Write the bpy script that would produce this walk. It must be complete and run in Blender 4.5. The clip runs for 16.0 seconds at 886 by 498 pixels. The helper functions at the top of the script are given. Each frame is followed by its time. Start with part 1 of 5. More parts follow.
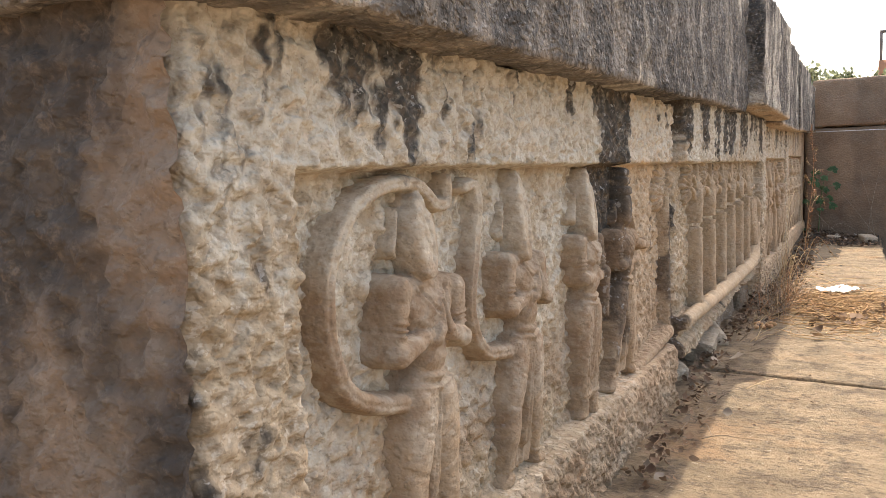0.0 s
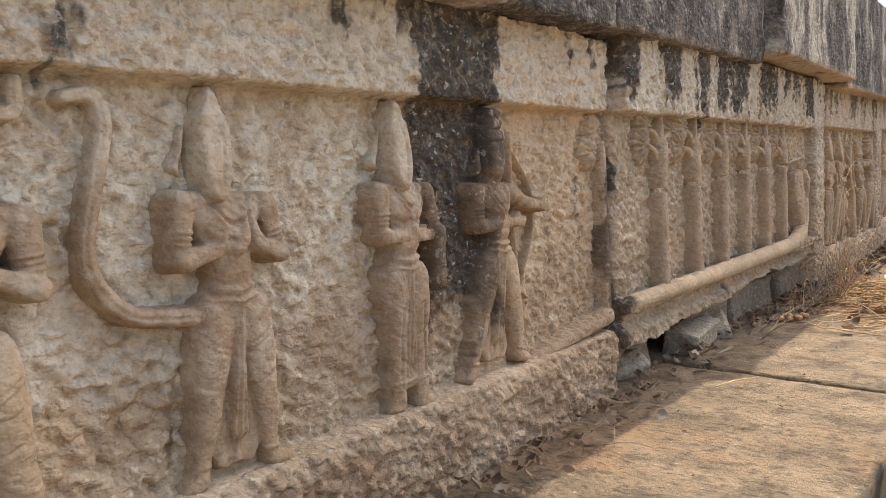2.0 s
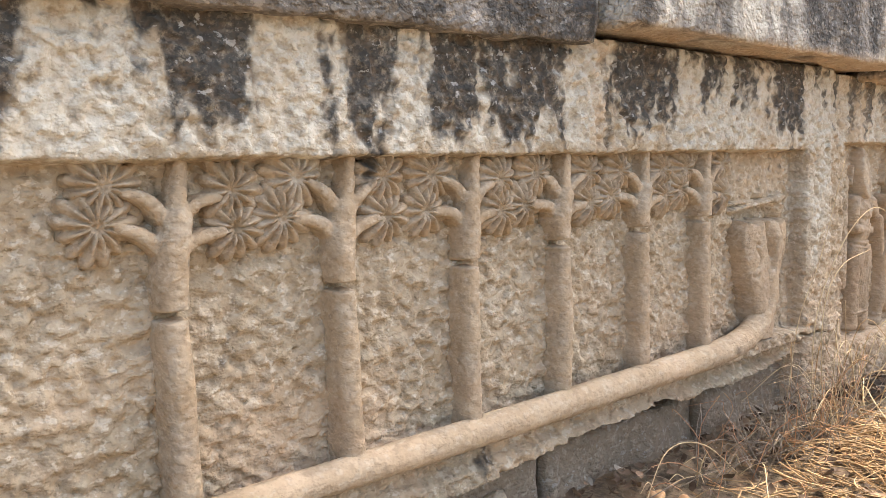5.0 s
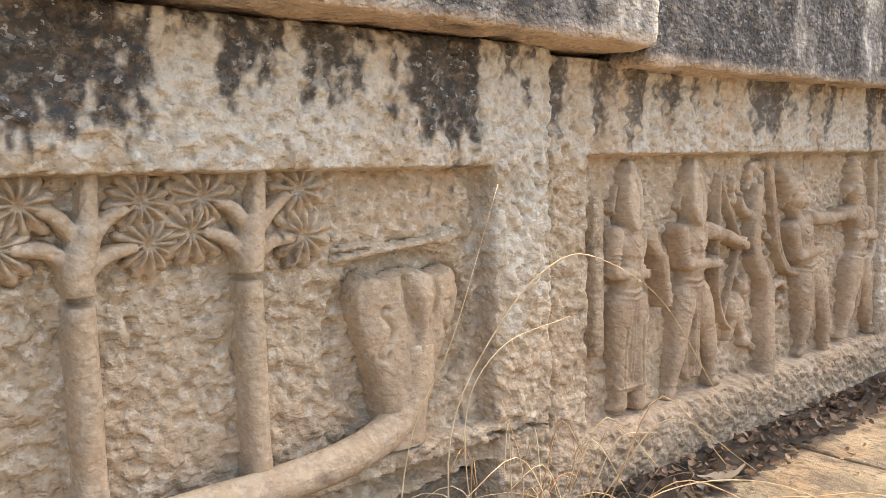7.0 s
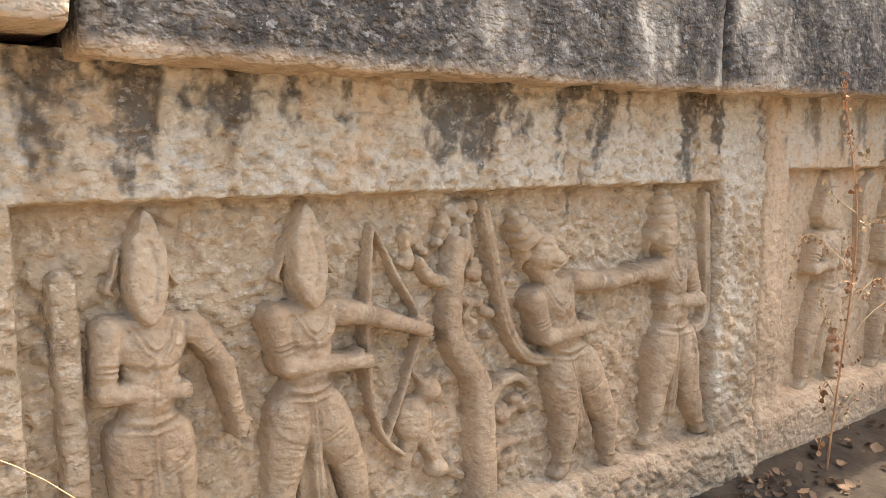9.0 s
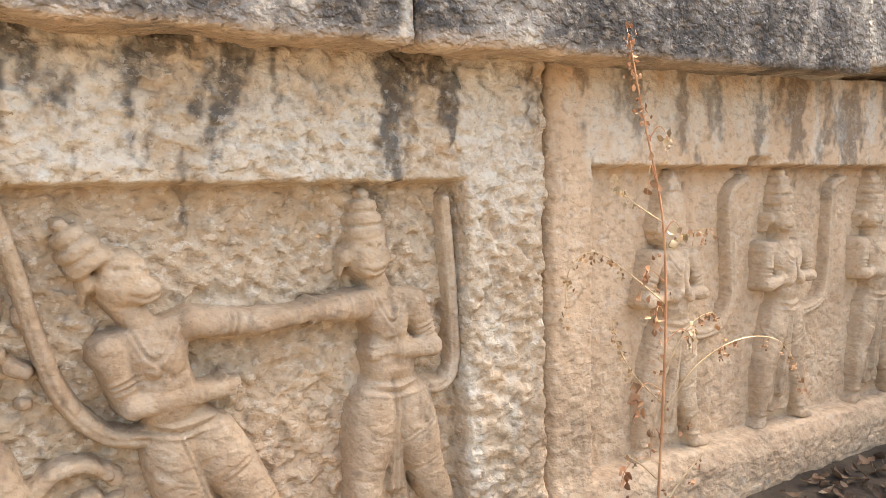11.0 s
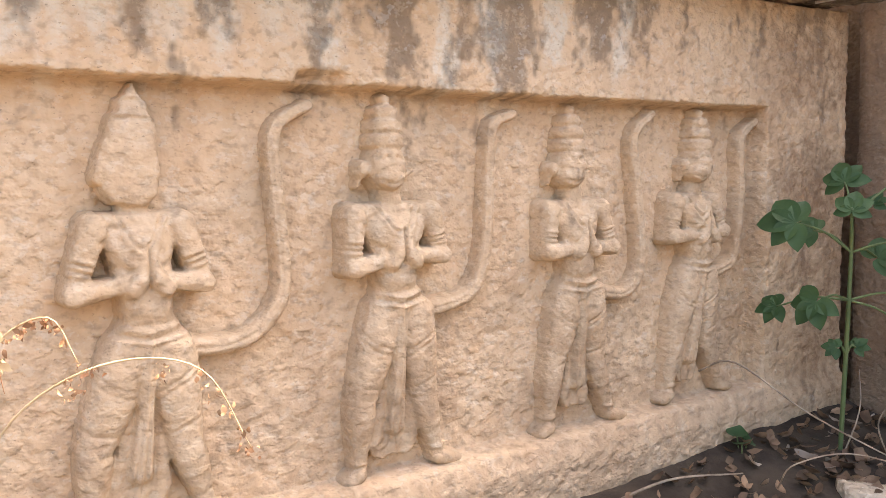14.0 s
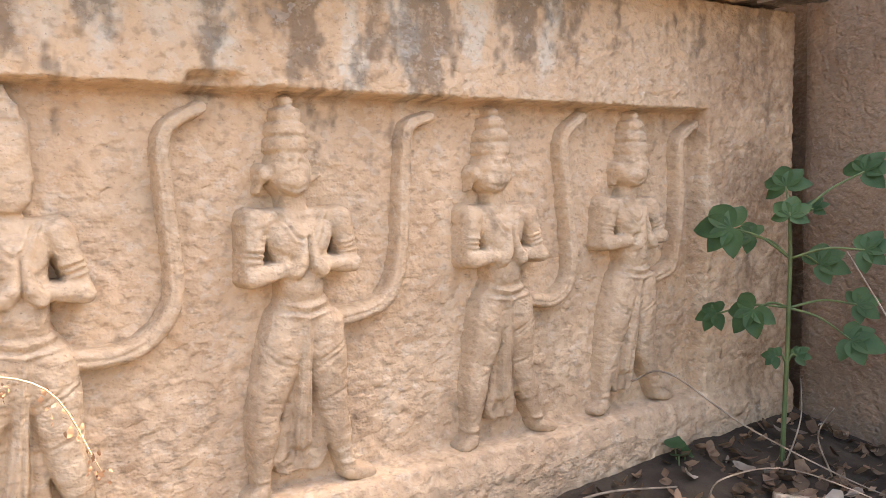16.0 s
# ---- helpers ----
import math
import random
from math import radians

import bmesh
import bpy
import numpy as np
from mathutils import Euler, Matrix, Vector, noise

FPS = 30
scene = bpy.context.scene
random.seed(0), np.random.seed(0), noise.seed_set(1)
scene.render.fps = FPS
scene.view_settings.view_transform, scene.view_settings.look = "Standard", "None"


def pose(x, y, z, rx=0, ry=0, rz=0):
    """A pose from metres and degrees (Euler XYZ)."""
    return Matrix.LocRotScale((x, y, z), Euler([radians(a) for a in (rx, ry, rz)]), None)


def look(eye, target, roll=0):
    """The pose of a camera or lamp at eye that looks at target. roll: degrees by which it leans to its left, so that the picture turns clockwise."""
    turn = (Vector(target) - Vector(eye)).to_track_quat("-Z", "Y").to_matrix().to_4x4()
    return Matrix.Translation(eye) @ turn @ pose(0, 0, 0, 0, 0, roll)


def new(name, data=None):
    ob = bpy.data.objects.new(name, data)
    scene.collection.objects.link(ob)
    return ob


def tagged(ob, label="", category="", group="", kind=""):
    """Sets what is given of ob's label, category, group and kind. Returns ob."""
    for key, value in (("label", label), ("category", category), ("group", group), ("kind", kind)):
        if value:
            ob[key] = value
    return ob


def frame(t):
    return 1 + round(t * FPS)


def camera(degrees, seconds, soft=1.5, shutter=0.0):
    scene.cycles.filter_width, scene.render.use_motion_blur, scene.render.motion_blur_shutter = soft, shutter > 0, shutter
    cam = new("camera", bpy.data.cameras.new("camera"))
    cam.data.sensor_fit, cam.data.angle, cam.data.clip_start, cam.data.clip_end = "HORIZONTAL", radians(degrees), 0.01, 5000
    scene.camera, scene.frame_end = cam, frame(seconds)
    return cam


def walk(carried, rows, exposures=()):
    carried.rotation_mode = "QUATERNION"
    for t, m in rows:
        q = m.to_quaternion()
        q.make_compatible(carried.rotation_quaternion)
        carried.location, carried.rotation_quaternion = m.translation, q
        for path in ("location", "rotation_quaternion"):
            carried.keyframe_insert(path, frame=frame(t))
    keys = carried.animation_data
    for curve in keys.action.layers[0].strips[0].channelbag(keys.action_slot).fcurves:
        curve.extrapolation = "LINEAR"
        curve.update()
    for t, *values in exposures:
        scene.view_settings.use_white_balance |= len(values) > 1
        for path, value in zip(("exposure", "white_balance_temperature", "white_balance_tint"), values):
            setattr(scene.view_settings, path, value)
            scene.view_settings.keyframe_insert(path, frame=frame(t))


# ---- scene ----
cam = camera(57.6, 16.0, 0.8)
PATH = [
    (0, (0.027, -0.013, 1.395), (-0.901, 1.749, 1.207), -1.8),
    (0.5, (0.11, 0.195, 1.37), (-0.822, 1.955, 1.185), -2.1),
    (1, (0.293, 0.256, 1.28), (-0.67, 2.0, 1.103), -2.2),
    (1.5, (0.402, 0.487, 1.27), (-0.653, 2.176, 1.089), -2.3),
    (2, (0.517, 0.786, 1.216), (-0.69, 2.37, 1.04), -2.6),
    (2.5, (0.588, 1.127, 1.227), (-0.753, 2.602, 1.063), -2.9),
    (3, (0.628, 1.535, 1.243), (-0.78, 2.947, 1.085), -3.0),
    (3.2, (0.64, 1.719, 1.229), (-0.778, 3.121, 1.081), -3.1),
    (5.3, (0.773, 3.287, 1.401), (-0.751, 4.564, 1.182), -1.1),
    (5.5, (0.81, 3.435, 1.396), (-0.718, 4.708, 1.18), -1.1),
    (6, (0.843, 3.771, 1.406), (-0.69, 5.038, 1.192), -1.1),
    (6.5, (0.816, 4.161, 1.441), (-0.722, 5.42, 1.218), -0.9),
    (7, (0.817, 4.579, 1.427), (-0.728, 5.828, 1.2), -0.8),
    (7.5, (0.872, 4.907, 1.494), (-0.682, 6.146, 1.269), -0.6),
    (8, (0.882, 5.306, 1.501), (-0.692, 6.518, 1.268), -0.4),
    (8.5, (0.823, 5.7, 1.537), (-0.768, 6.886, 1.29), -0.2),
    (9, (0.812, 6.074, 1.519), (-0.801, 7.23, 1.272), 0.1),
    (9.2, (0.82, 6.214, 1.528), (-0.798, 7.362, 1.274), 0.3),
    (11.3, (0.764, 7.292, 1.409), (-0.918, 8.364, 1.256), -1.0),
    (11.5, (0.779, 7.383, 1.414), (-0.901, 8.457, 1.256), -1.0),
    (12, (0.843, 7.67, 1.426), (-0.834, 8.747, 1.255), -1.3),
    (12.5, (0.864, 7.925, 1.405), (-0.803, 9.015, 1.223), -1.2),
    (13, (0.821, 8.146, 1.389), (-0.841, 9.243, 1.199), -1.1),
    (13.5, (0.752, 8.343, 1.354), (-0.906, 9.444, 1.166), -1.1),
    (14, (0.687, 8.491, 1.289), (-0.971, 9.595, 1.105), -1.0),
    (14.5, (0.695, 8.556, 1.283), (-0.962, 9.661, 1.104), -1.0),
    (15, (0.709, 8.611, 1.267), (-0.947, 9.717, 1.092), -1.0),
    (15.5, (0.708, 8.633, 1.274), (-0.947, 9.741, 1.095), -1.0),
    (16, (0.728, 8.664, 1.293), (-0.923, 9.778, 1.112), -1.0),
]
EXPOSURES = [(0.0, 1.79, 6800, 10), (1.5, 1.59, 6750, 9), (2.1, 1.59, 6750, 9), (2.5, 1.73, 6700, 8), (3.0, 1.99, 6450, 8), (6.0, 2.17, 6450, 8), (7.5, 2.15, 6450, 8), (8.1, 2.21, 6700, 8), (8.5, 2.13, 6750, 8), (9.0, 2.17, 6800, 9), (11.8, 2.6, 6800, 9), (12.1, 2.58, 6850, 9), (12.6, 2.76, 7100, 11), (13.2, 2.79, 7200, 16), (14.5, 2.78, 7000, 16), (16.0, 2.81, 7000, 16)]
walk(cam, [(t, look(eye, target, roll)) for t, eye, target, roll in PATH], EXPOSURES)

# ---- daylight ----
SUN_WAY = Vector((0.055, -0.6, -1.0))
SUN_EL = math.atan2(1.0, 0.6)
world = bpy.data.worlds.new("sky")
scene.world = world
world.use_nodes = True
wn = world.node_tree.nodes
sky = wn.new("ShaderNodeTexSky")
sky.sky_type, sky.sun_disc = "NISHITA", False
sky.sun_elevation, sky.sun_rotation = SUN_EL, 0.0
sky.dust_density, sky.air_density = 5.0, 1.0
wn["Background"].inputs["Strength"].default_value = 0.14
world.node_tree.links.new(sky.outputs[0], wn["Background"].inputs["Color"])
sun = new("sun", bpy.data.lights.new("sun", "SUN"))
sun.data.energy, sun.data.angle, sun.data.color = 2.0, radians(0.6), (1.0, 0.93, 0.82)
sun.matrix_world = SUN_WAY.to_track_quat("-Z", "Y").to_matrix().to_4x4()


# ---- noise on arrays ----
def hashed(i, j, k, seed):
    h = (i.astype(np.int64) * 374761393 + j.astype(np.int64) * 668265263 + k.astype(np.int64) * 2147483647 + seed * 1274126177) & 0xFFFFFFFF
    h = ((h ^ (h >> 13)) * 1274126177) & 0xFFFFFFFF
    h = ((h ^ (h >> 16)) * 2246822519) & 0xFFFFFFFF
    return ((h ^ (h >> 15)) & 0xFFFFFF) / 16777215.0


def vnoise(x, y, z=0.0, seed=0):
    """Smooth value noise, 0 to 1."""
    x, y, z = np.broadcast_arrays(np.asarray(x, float), np.asarray(y, float), np.asarray(z, float))
    i, j, k = np.floor(x), np.floor(y), np.floor(z)
    a, b, c = x - i, y - j, z - k
    a, b, c = (s * s * (3 - 2 * s) for s in (a, b, c))
    total = 0.0
    for di in (0, 1):
        for dj in (0, 1):
            for dk in (0, 1):
                w = (a if di else 1 - a) * (b if dj else 1 - b) * (c if dk else 1 - c)
                total = total + w * hashed(i + di, j + dj, k + dk, seed)
    return total


def fbm(x, y, z=0.0, seed=0, octaves=4):
    total, amp, norm, f = 0.0, 1.0, 0.0, 1.0
    for o in range(octaves):
        total = total + amp * vnoise(np.asarray(x) * f, np.asarray(y) * f, np.asarray(z) * f, seed + 17 * o)
        norm, amp, f = norm + amp, amp * 0.5, f * 2.03
    return total / norm


def step(a, b, x):
    s = np.clip((x - a) / (b - a), 0, 1)
    return s * s * (3 - 2 * s)


# ---- stains of the long wall: soot-black lichen, ochre wash, pale lichen, by y and z ----
BLACK = [  # from y, to y, lowest z, strength
    (0.93, 1.22, 1.44, 0.9), (1.25, 1.46, 1.43, 0.6), (1.56, 1.63, 1.42, 0.8), (1.98, 2.06, 1.43, 0.6), (2.2, 2.27, 1.42, 0.6),
    (2.27, 2.59, 0.84, 1.8), (3.30, 3.40, 1.40, 0.6), (3.58, 3.8, 1.41, 1.0), (3.92, 4.06, 1.42, 0.8), (4.18, 4.33, 1.42, 0.95),
    (4.36, 4.62, 1.42, 1.0), (4.82, 5.06, 1.47, 0.95), (5.12, 5.3, 1.55, 0.6), (5.55, 5.84, 1.5, 0.9), (6.3, 6.5, 1.45, 0.65),
    (6.58, 6.68, 1.48, 0.6), (6.99, 7.13, 1.42, 0.75), (7.19, 7.29, 1.43, 0.8), (7.42, 7.6, 1.5, 0.5), (7.9, 8.08, 1.5, 0.7),
    (8.45, 8.5, 1.55, 0.7), (9.18, 9.36, 1.46, 0.75), (9.43, 9.5, 1.47, 0.7), (9.55, 9.66, 1.47, 0.6), (9.72, 9.86, 1.48, 0.65),
    (9.95, 10.04, 1.52, 0.5), (0.66, 0.74, 0.9, 0.45), (10.56, 10.72, 0.6, 0.45), (9.3, 9.5, 1.0, 0.35), (0.7, 0.8, 0.5, 0.4),
    (3.26, 3.292, 0.3, 2.0), (8.97, 9.02, 1.44, 0.55), (9.09, 9.15, 1.44, 0.6), (8.6, 8.7, 1.5, 0.4), (8.78, 8.85, 1.5, 0.4), (6.12, 6.76, 1.44, 0.36), (7.0, 7.75, 1.44, 0.34), (9.17, 10.12, 1.46, 0.34), (3.5, 4.65, 1.42, 0.3), (4.8, 5.85, 1.45, 0.25)]
OCHRE = [
    (2.56, 3.3, 0.5, 0.75), (2.62, 3.3, 1.41, 1.5), (4.7, 4.79, 1.42, 0.9), (6.82, 6.98, 1.43, 0.8), (6.1, 6.26, 1.0, 0.35),
    (5.5, 5.85, 0.7, 0.35), (8.4, 9.2, 1.44, 0.75), (8.38, 8.5, 0.8, 0.4), (10.45, 10.9, 0.5, 0.85), (10.1, 10.7, 1.4, 0.7), (8.97, 9.02, 1.44, 1.0), (9.09, 9.15, 1.44, 1.0)]
PALE = [
    (0.66, 0.92, 1.25, 0.55), (1.46, 1.56, 1.42, 0.8), (1.64, 1.97, 1.42, 0.7), (2.07, 2.2, 1.42, 0.6), (0.9, 2.25, 0.85, 0.5),
    (3.4, 3.58, 1.42, 0.8), (3.8, 3.93, 1.42, 0.7), (4.06, 4.17, 1.42, 0.9), (4.33, 4.37, 1.45, 0.7), (4.62, 4.7, 1.42, 0.6), (5.06, 5.5, 1.42, 0.5),
    (5.88, 6.08, 1.0, 0.55), (6.5, 6.57, 1.46, 0.6), (6.69, 6.74, 1.45, 0.6), (7.13, 7.19, 1.42, 0.8), (7.3, 7.4, 1.44, 0.7),
    (8.1, 8.3, 0.7, 0.35), (9.37, 9.42, 1.45, 0.9), (9.5, 9.55, 1.46, 0.9), (9.67, 9.71, 1.46, 0.9), (9.86, 9.92, 1.48, 0.8), (8.42, 9.18, 1.46, 0.5), (2.14, 2.23, 1.15, 0.6), (2.56, 2.64, 1.15, 0.4), (2.66, 3.25, 1.42, 0.5)]


def washes(rows, u, v, seed):
    edge = 0.10 * (fbm(u * 7, v * 5, 0, seed) - 0.5) + 0.05 * (fbm(u * 34, v * 14, 0, seed + 3) - 0.5)
    low = 0.22 * (fbm(u * 22, v * 2, 0, seed + 5) - 0.5)
    total = np.zeros_like(u)
    for a, b, z, s in rows:
        w = step(a - 0.03, a + 0.03, u + edge) * (1 - step(b - 0.03, b + 0.03, u + edge)) * step(z - 0.07, z + 0.09, v + low)
        total = np.maximum(total, w * s)
    return total


def stains(u, v):
    streaky = fbm(u * 17, v * 5, 0, 8) + 0.5 * (fbm(u * 60, v * 40, 0, 9, 3) - 0.5)
    top = 0.22 * step(1.38, 1.66, v)
    depth = 1.0 - 0.15 * step(5.9, 6.3, u) - 0.25 * step(8.2, 8.5, u)
    black = 0.95 * depth * step(0.53, 0.80, 0.52 * washes(BLACK, u, v, 1) + top + 1.1 * (streaky - 0.5) + 0.25)
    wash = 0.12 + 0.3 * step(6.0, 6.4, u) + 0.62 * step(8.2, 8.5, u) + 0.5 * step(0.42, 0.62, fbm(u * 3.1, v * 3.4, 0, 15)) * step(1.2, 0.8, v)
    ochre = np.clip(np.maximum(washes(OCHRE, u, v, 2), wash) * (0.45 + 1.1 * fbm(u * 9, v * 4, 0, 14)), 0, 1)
    pale = step(0.42, 0.72, 0.6 * washes(PALE, u, v, 3) + 0.27 * step(1.38, 1.45, v) * step(8.4, 8.2, u) + 0.65 * fbm(u * 22, v * 12, 0, 20))
    return black, ochre, np.clip(pale, 0, 1)


def soil_and_shade(u, v, carved=False):
    """Red-brown earth stain: on the plinth course of the first slabs and on the handled stone of its figures; also
    shade painted towards the far corner.
    """
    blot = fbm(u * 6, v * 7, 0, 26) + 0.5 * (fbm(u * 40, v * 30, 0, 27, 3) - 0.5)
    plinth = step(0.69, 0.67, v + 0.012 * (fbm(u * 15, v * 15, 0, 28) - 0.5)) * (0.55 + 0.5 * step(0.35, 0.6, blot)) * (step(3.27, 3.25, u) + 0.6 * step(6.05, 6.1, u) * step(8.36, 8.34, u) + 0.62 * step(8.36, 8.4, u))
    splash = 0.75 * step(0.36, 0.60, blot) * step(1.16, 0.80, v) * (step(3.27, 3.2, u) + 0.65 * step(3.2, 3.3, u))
    carved_share = (0.4 + 0.5 * step(0.35, 0.58, blot)) * step(1.27, 1.2, v) * (step(3.27, 3.2, u) + 0.7 * step(6.05, 6.1, u) * step(8.3, 8.2, u)) if carved else 0.0
    # shade towards the far corner, painted as brown
    corner_shade = (0.35 + 0.6 * step(0.32, 0.6, blot)) * step(10.25, 10.65, u + 0.15 * (blot - 0.5))
    return np.clip(np.maximum(np.maximum(plinth, splash), np.maximum(carved_share, corner_shade)), 0, 1)


# ---- materials ----
def material(name, rough=0.9):
    m = bpy.data.materials.new(name)
    m.use_nodes = True
    b = m.node_tree.nodes["Principled BSDF"]
    b.inputs["Roughness"].default_value = rough
    b.inputs["Specular IOR Level"].default_value = 0.25
    return m, m.node_tree.nodes, m.node_tree.links, b


def n_noise(n, l, scale, detail=6, rough=0.6, vec=None):
    x = n.new("ShaderNodeTexNoise")
    x.inputs["Scale"].default_value, x.inputs["Detail"].default_value, x.inputs["Roughness"].default_value = scale, detail, rough
    if vec is not None:
        l.new(vec, x.inputs["Vector"])
    return x.outputs["Fac"]


def n_ramp(n, l, src, a, b, lo=0.0, hi=1.0):
    r = n.new("ShaderNodeMapRange")
    r.interpolation_type = "SMOOTHSTEP"
    for key, value in (("From Min", a), ("From Max", b), ("To Min", lo), ("To Max", hi)):
        r.inputs[key].default_value = value
    l.new(src, r.inputs["Value"])
    return r.outputs["Result"]


def n_math(n, l, op, a, b):
    m = n.new("ShaderNodeMath")
    m.operation = op
    for socket, value in zip(m.inputs, (a, b)):
        if isinstance(value, (int, float)):
            socket.default_value = value
        else:
            l.new(value, socket)
    return m.outputs[0]


def n_mix(n, l, fac, a, b, mode="MIX"):
    m = n.new("ShaderNodeMix")
    m.data_type, m.blend_type = "RGBA", mode
    if isinstance(fac, float):
        m.inputs[0].default_value = fac
    else:
        l.new(fac, m.inputs[0])
    for socket, value in ((m.inputs[6], a), (m.inputs[7], b)):
        if isinstance(value, tuple):
            socket.default_value = (*value, 1)
        else:
            l.new(value, socket)
    return m.outputs[2]


def n_coord(n, l, scale=(1, 1, 1)):
    g = n.new("ShaderNodeNewGeometry")
    mp = n.new("ShaderNodeMapping")
    mp.inputs["Scale"].default_value = scale
    l.new(g.outputs["Position"], mp.inputs["Vector"])
    return mp.outputs["Vector"]


def n_bump(n, l, height, b, strength, distance):
    x = n.new("ShaderNodeBump")
    x.inputs["Strength"].default_value, x.inputs["Distance"].default_value = strength, distance
    l.new(height, x.inputs["Height"])
    l.new(x.outputs[0], b.inputs["Normal"])


def stone(name, tan, buff, grey, relief=0.015, flecks=0.6, flaked=1.0, grain=1.0):
    """Weathered granite-like stone; the stain attribute carries black lichen, ochre wash and pale lichen, its alpha the
    earth stain and painted shade.
    """
    m, n, l, b = material(name, 0.92)
    p = n_coord(n, l)
    streak = n_coord(n, l, (1, 1, 0.22))
    pecked = n_coord(n, l, (1, 0.8, 1.15))
    ledges = n_noise(n, l, 50, 3, 0.55, pecked)
    fine = n_noise(n, l, 85, 3, 0.5, p)
    col = n_mix(n, l, n_ramp(n, l, n_noise(n, l, 5, 8, 0.65, p), 0.3, 0.7), tan, buff)
    col = n_mix(n, l, n_ramp(n, l, n_noise(n, l, 16, 6, 0.7, p), 0.46, 0.66, 0, 0.4), col, grey)
    col = n_mix(n, l, n_ramp(n, l, fine, 0.34, 0.54, 0.26 * grain, 0), col, tuple(c * 0.42 for c in tan))
    a = n.new("ShaderNodeAttribute")
    a.attribute_name = "stain"
    s = n.new("ShaderNodeSeparateColor")
    l.new(a.outputs["Color"], s.inputs[0])
    ochre = n_mix(n, l, n_noise(n, l, 12, 4, 0.6, streak), (0.45, 0.295, 0.168), (0.70, 0.545, 0.365))
    col = n_mix(n, l, n_math(n, l, "MULTIPLY", s.outputs["Green"], 0.95), col, ochre)
    col = n_mix(n, l, n_math(n, l, "MULTIPLY", s.outputs["Blue"], n_ramp(n, l, n_noise(n, l, 38, 6, 0.7, p), 0.38, 0.58, 0.35, 0.9)), col, (0.59, 0.54, 0.43))
    col = n_mix(n, l, n_math(n, l, "MULTIPLY", s.outputs["Red"], n_ramp(n, l, n_noise(n, l, 30, 6, 0.75, p), 0.70, 0.5, 0.45, 0.98)), col, (0.030, 0.029, 0.027))
    # alpha mixes in brown for earth stain, hollow shade and corner shade
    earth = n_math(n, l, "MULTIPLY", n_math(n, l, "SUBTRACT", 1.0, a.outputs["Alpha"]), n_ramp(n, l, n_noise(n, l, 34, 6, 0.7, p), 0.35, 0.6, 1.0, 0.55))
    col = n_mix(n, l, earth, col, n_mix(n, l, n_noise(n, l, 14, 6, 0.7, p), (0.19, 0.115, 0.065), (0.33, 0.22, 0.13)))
    clean = n_math(n, l, "SUBTRACT", 1.0, n_math(n, l, "MULTIPLY", s.outputs["Red"], 0.85))
    chips = n_ramp(n, l, n_noise(n, l, 42, 4, 0.6, pecked), 0.615, 0.64, 0, flecks)
    col = n_mix(n, l, n_math(n, l, "MULTIPLY", chips, s.outputs["Red"]), col, (0.5, 0.48, 0.43))
    # dark noise specks for dirt and shade of pecked hollows, then pale flakes
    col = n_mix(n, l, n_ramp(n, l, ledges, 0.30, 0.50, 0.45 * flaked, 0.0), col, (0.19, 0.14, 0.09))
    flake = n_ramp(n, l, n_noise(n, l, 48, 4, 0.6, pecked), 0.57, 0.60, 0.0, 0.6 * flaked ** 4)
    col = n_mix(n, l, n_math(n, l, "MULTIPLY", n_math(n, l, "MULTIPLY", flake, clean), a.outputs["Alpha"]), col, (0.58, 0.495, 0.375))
    # finer dark specks, shade of small pits put into the colour
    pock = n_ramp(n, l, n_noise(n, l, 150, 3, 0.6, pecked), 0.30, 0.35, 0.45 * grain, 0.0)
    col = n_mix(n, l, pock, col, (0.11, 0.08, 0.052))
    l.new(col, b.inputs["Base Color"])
    # rough lumps, then grit
    h = n_math(n, l, "MULTIPLY", n_noise(n, l, 95, 3, 0.5, p), 0.22)
    h = n_math(n, l, "ADD", h, n_math(n, l, "MULTIPLY", n_ramp(n, l, n_noise(n, l, 52, 2, 0.5, pecked), 0.36, 0.64), 0.42 * flaked))
    h = n_math(n, l, "ADD", h, n_math(n, l, "MULTIPLY", n_noise(n, l, 24, 5, 0.55, p), 0.4))
    n_bump(n, l, h, b, 1.0, relief)
    return m


STONE = stone("carved_stone", (0.32, 0.245, 0.15), (0.43, 0.345, 0.232), (0.40, 0.36, 0.275), 0.0085)
WASHED = stone("rain_washed_stone", (0.33, 0.245, 0.15), (0.43, 0.34, 0.23), (0.40, 0.355, 0.27), 0.0065, 0.6, 0.9)
FIGURE = stone("smoothed_stone", (0.30, 0.215, 0.126), (0.41, 0.307, 0.193), (0.41, 0.36, 0.28), 0.006, 0.5, 0.8, 1.0)
COPING = stone("coping_stone", (0.30, 0.25, 0.19), (0.42, 0.37, 0.31), (0.50, 0.48, 0.44), 0.013, 0.4)
RUBBLE = stone("rubble_stone", (0.36, 0.29, 0.20), (0.45, 0.39, 0.29), (0.40, 0.37, 0.31), 0.008)
BROWN = stone("brown_stone", (0.21, 0.13, 0.08), (0.31, 0.21, 0.135), (0.25, 0.20, 0.15), 0.010, 0.0, 0.65)


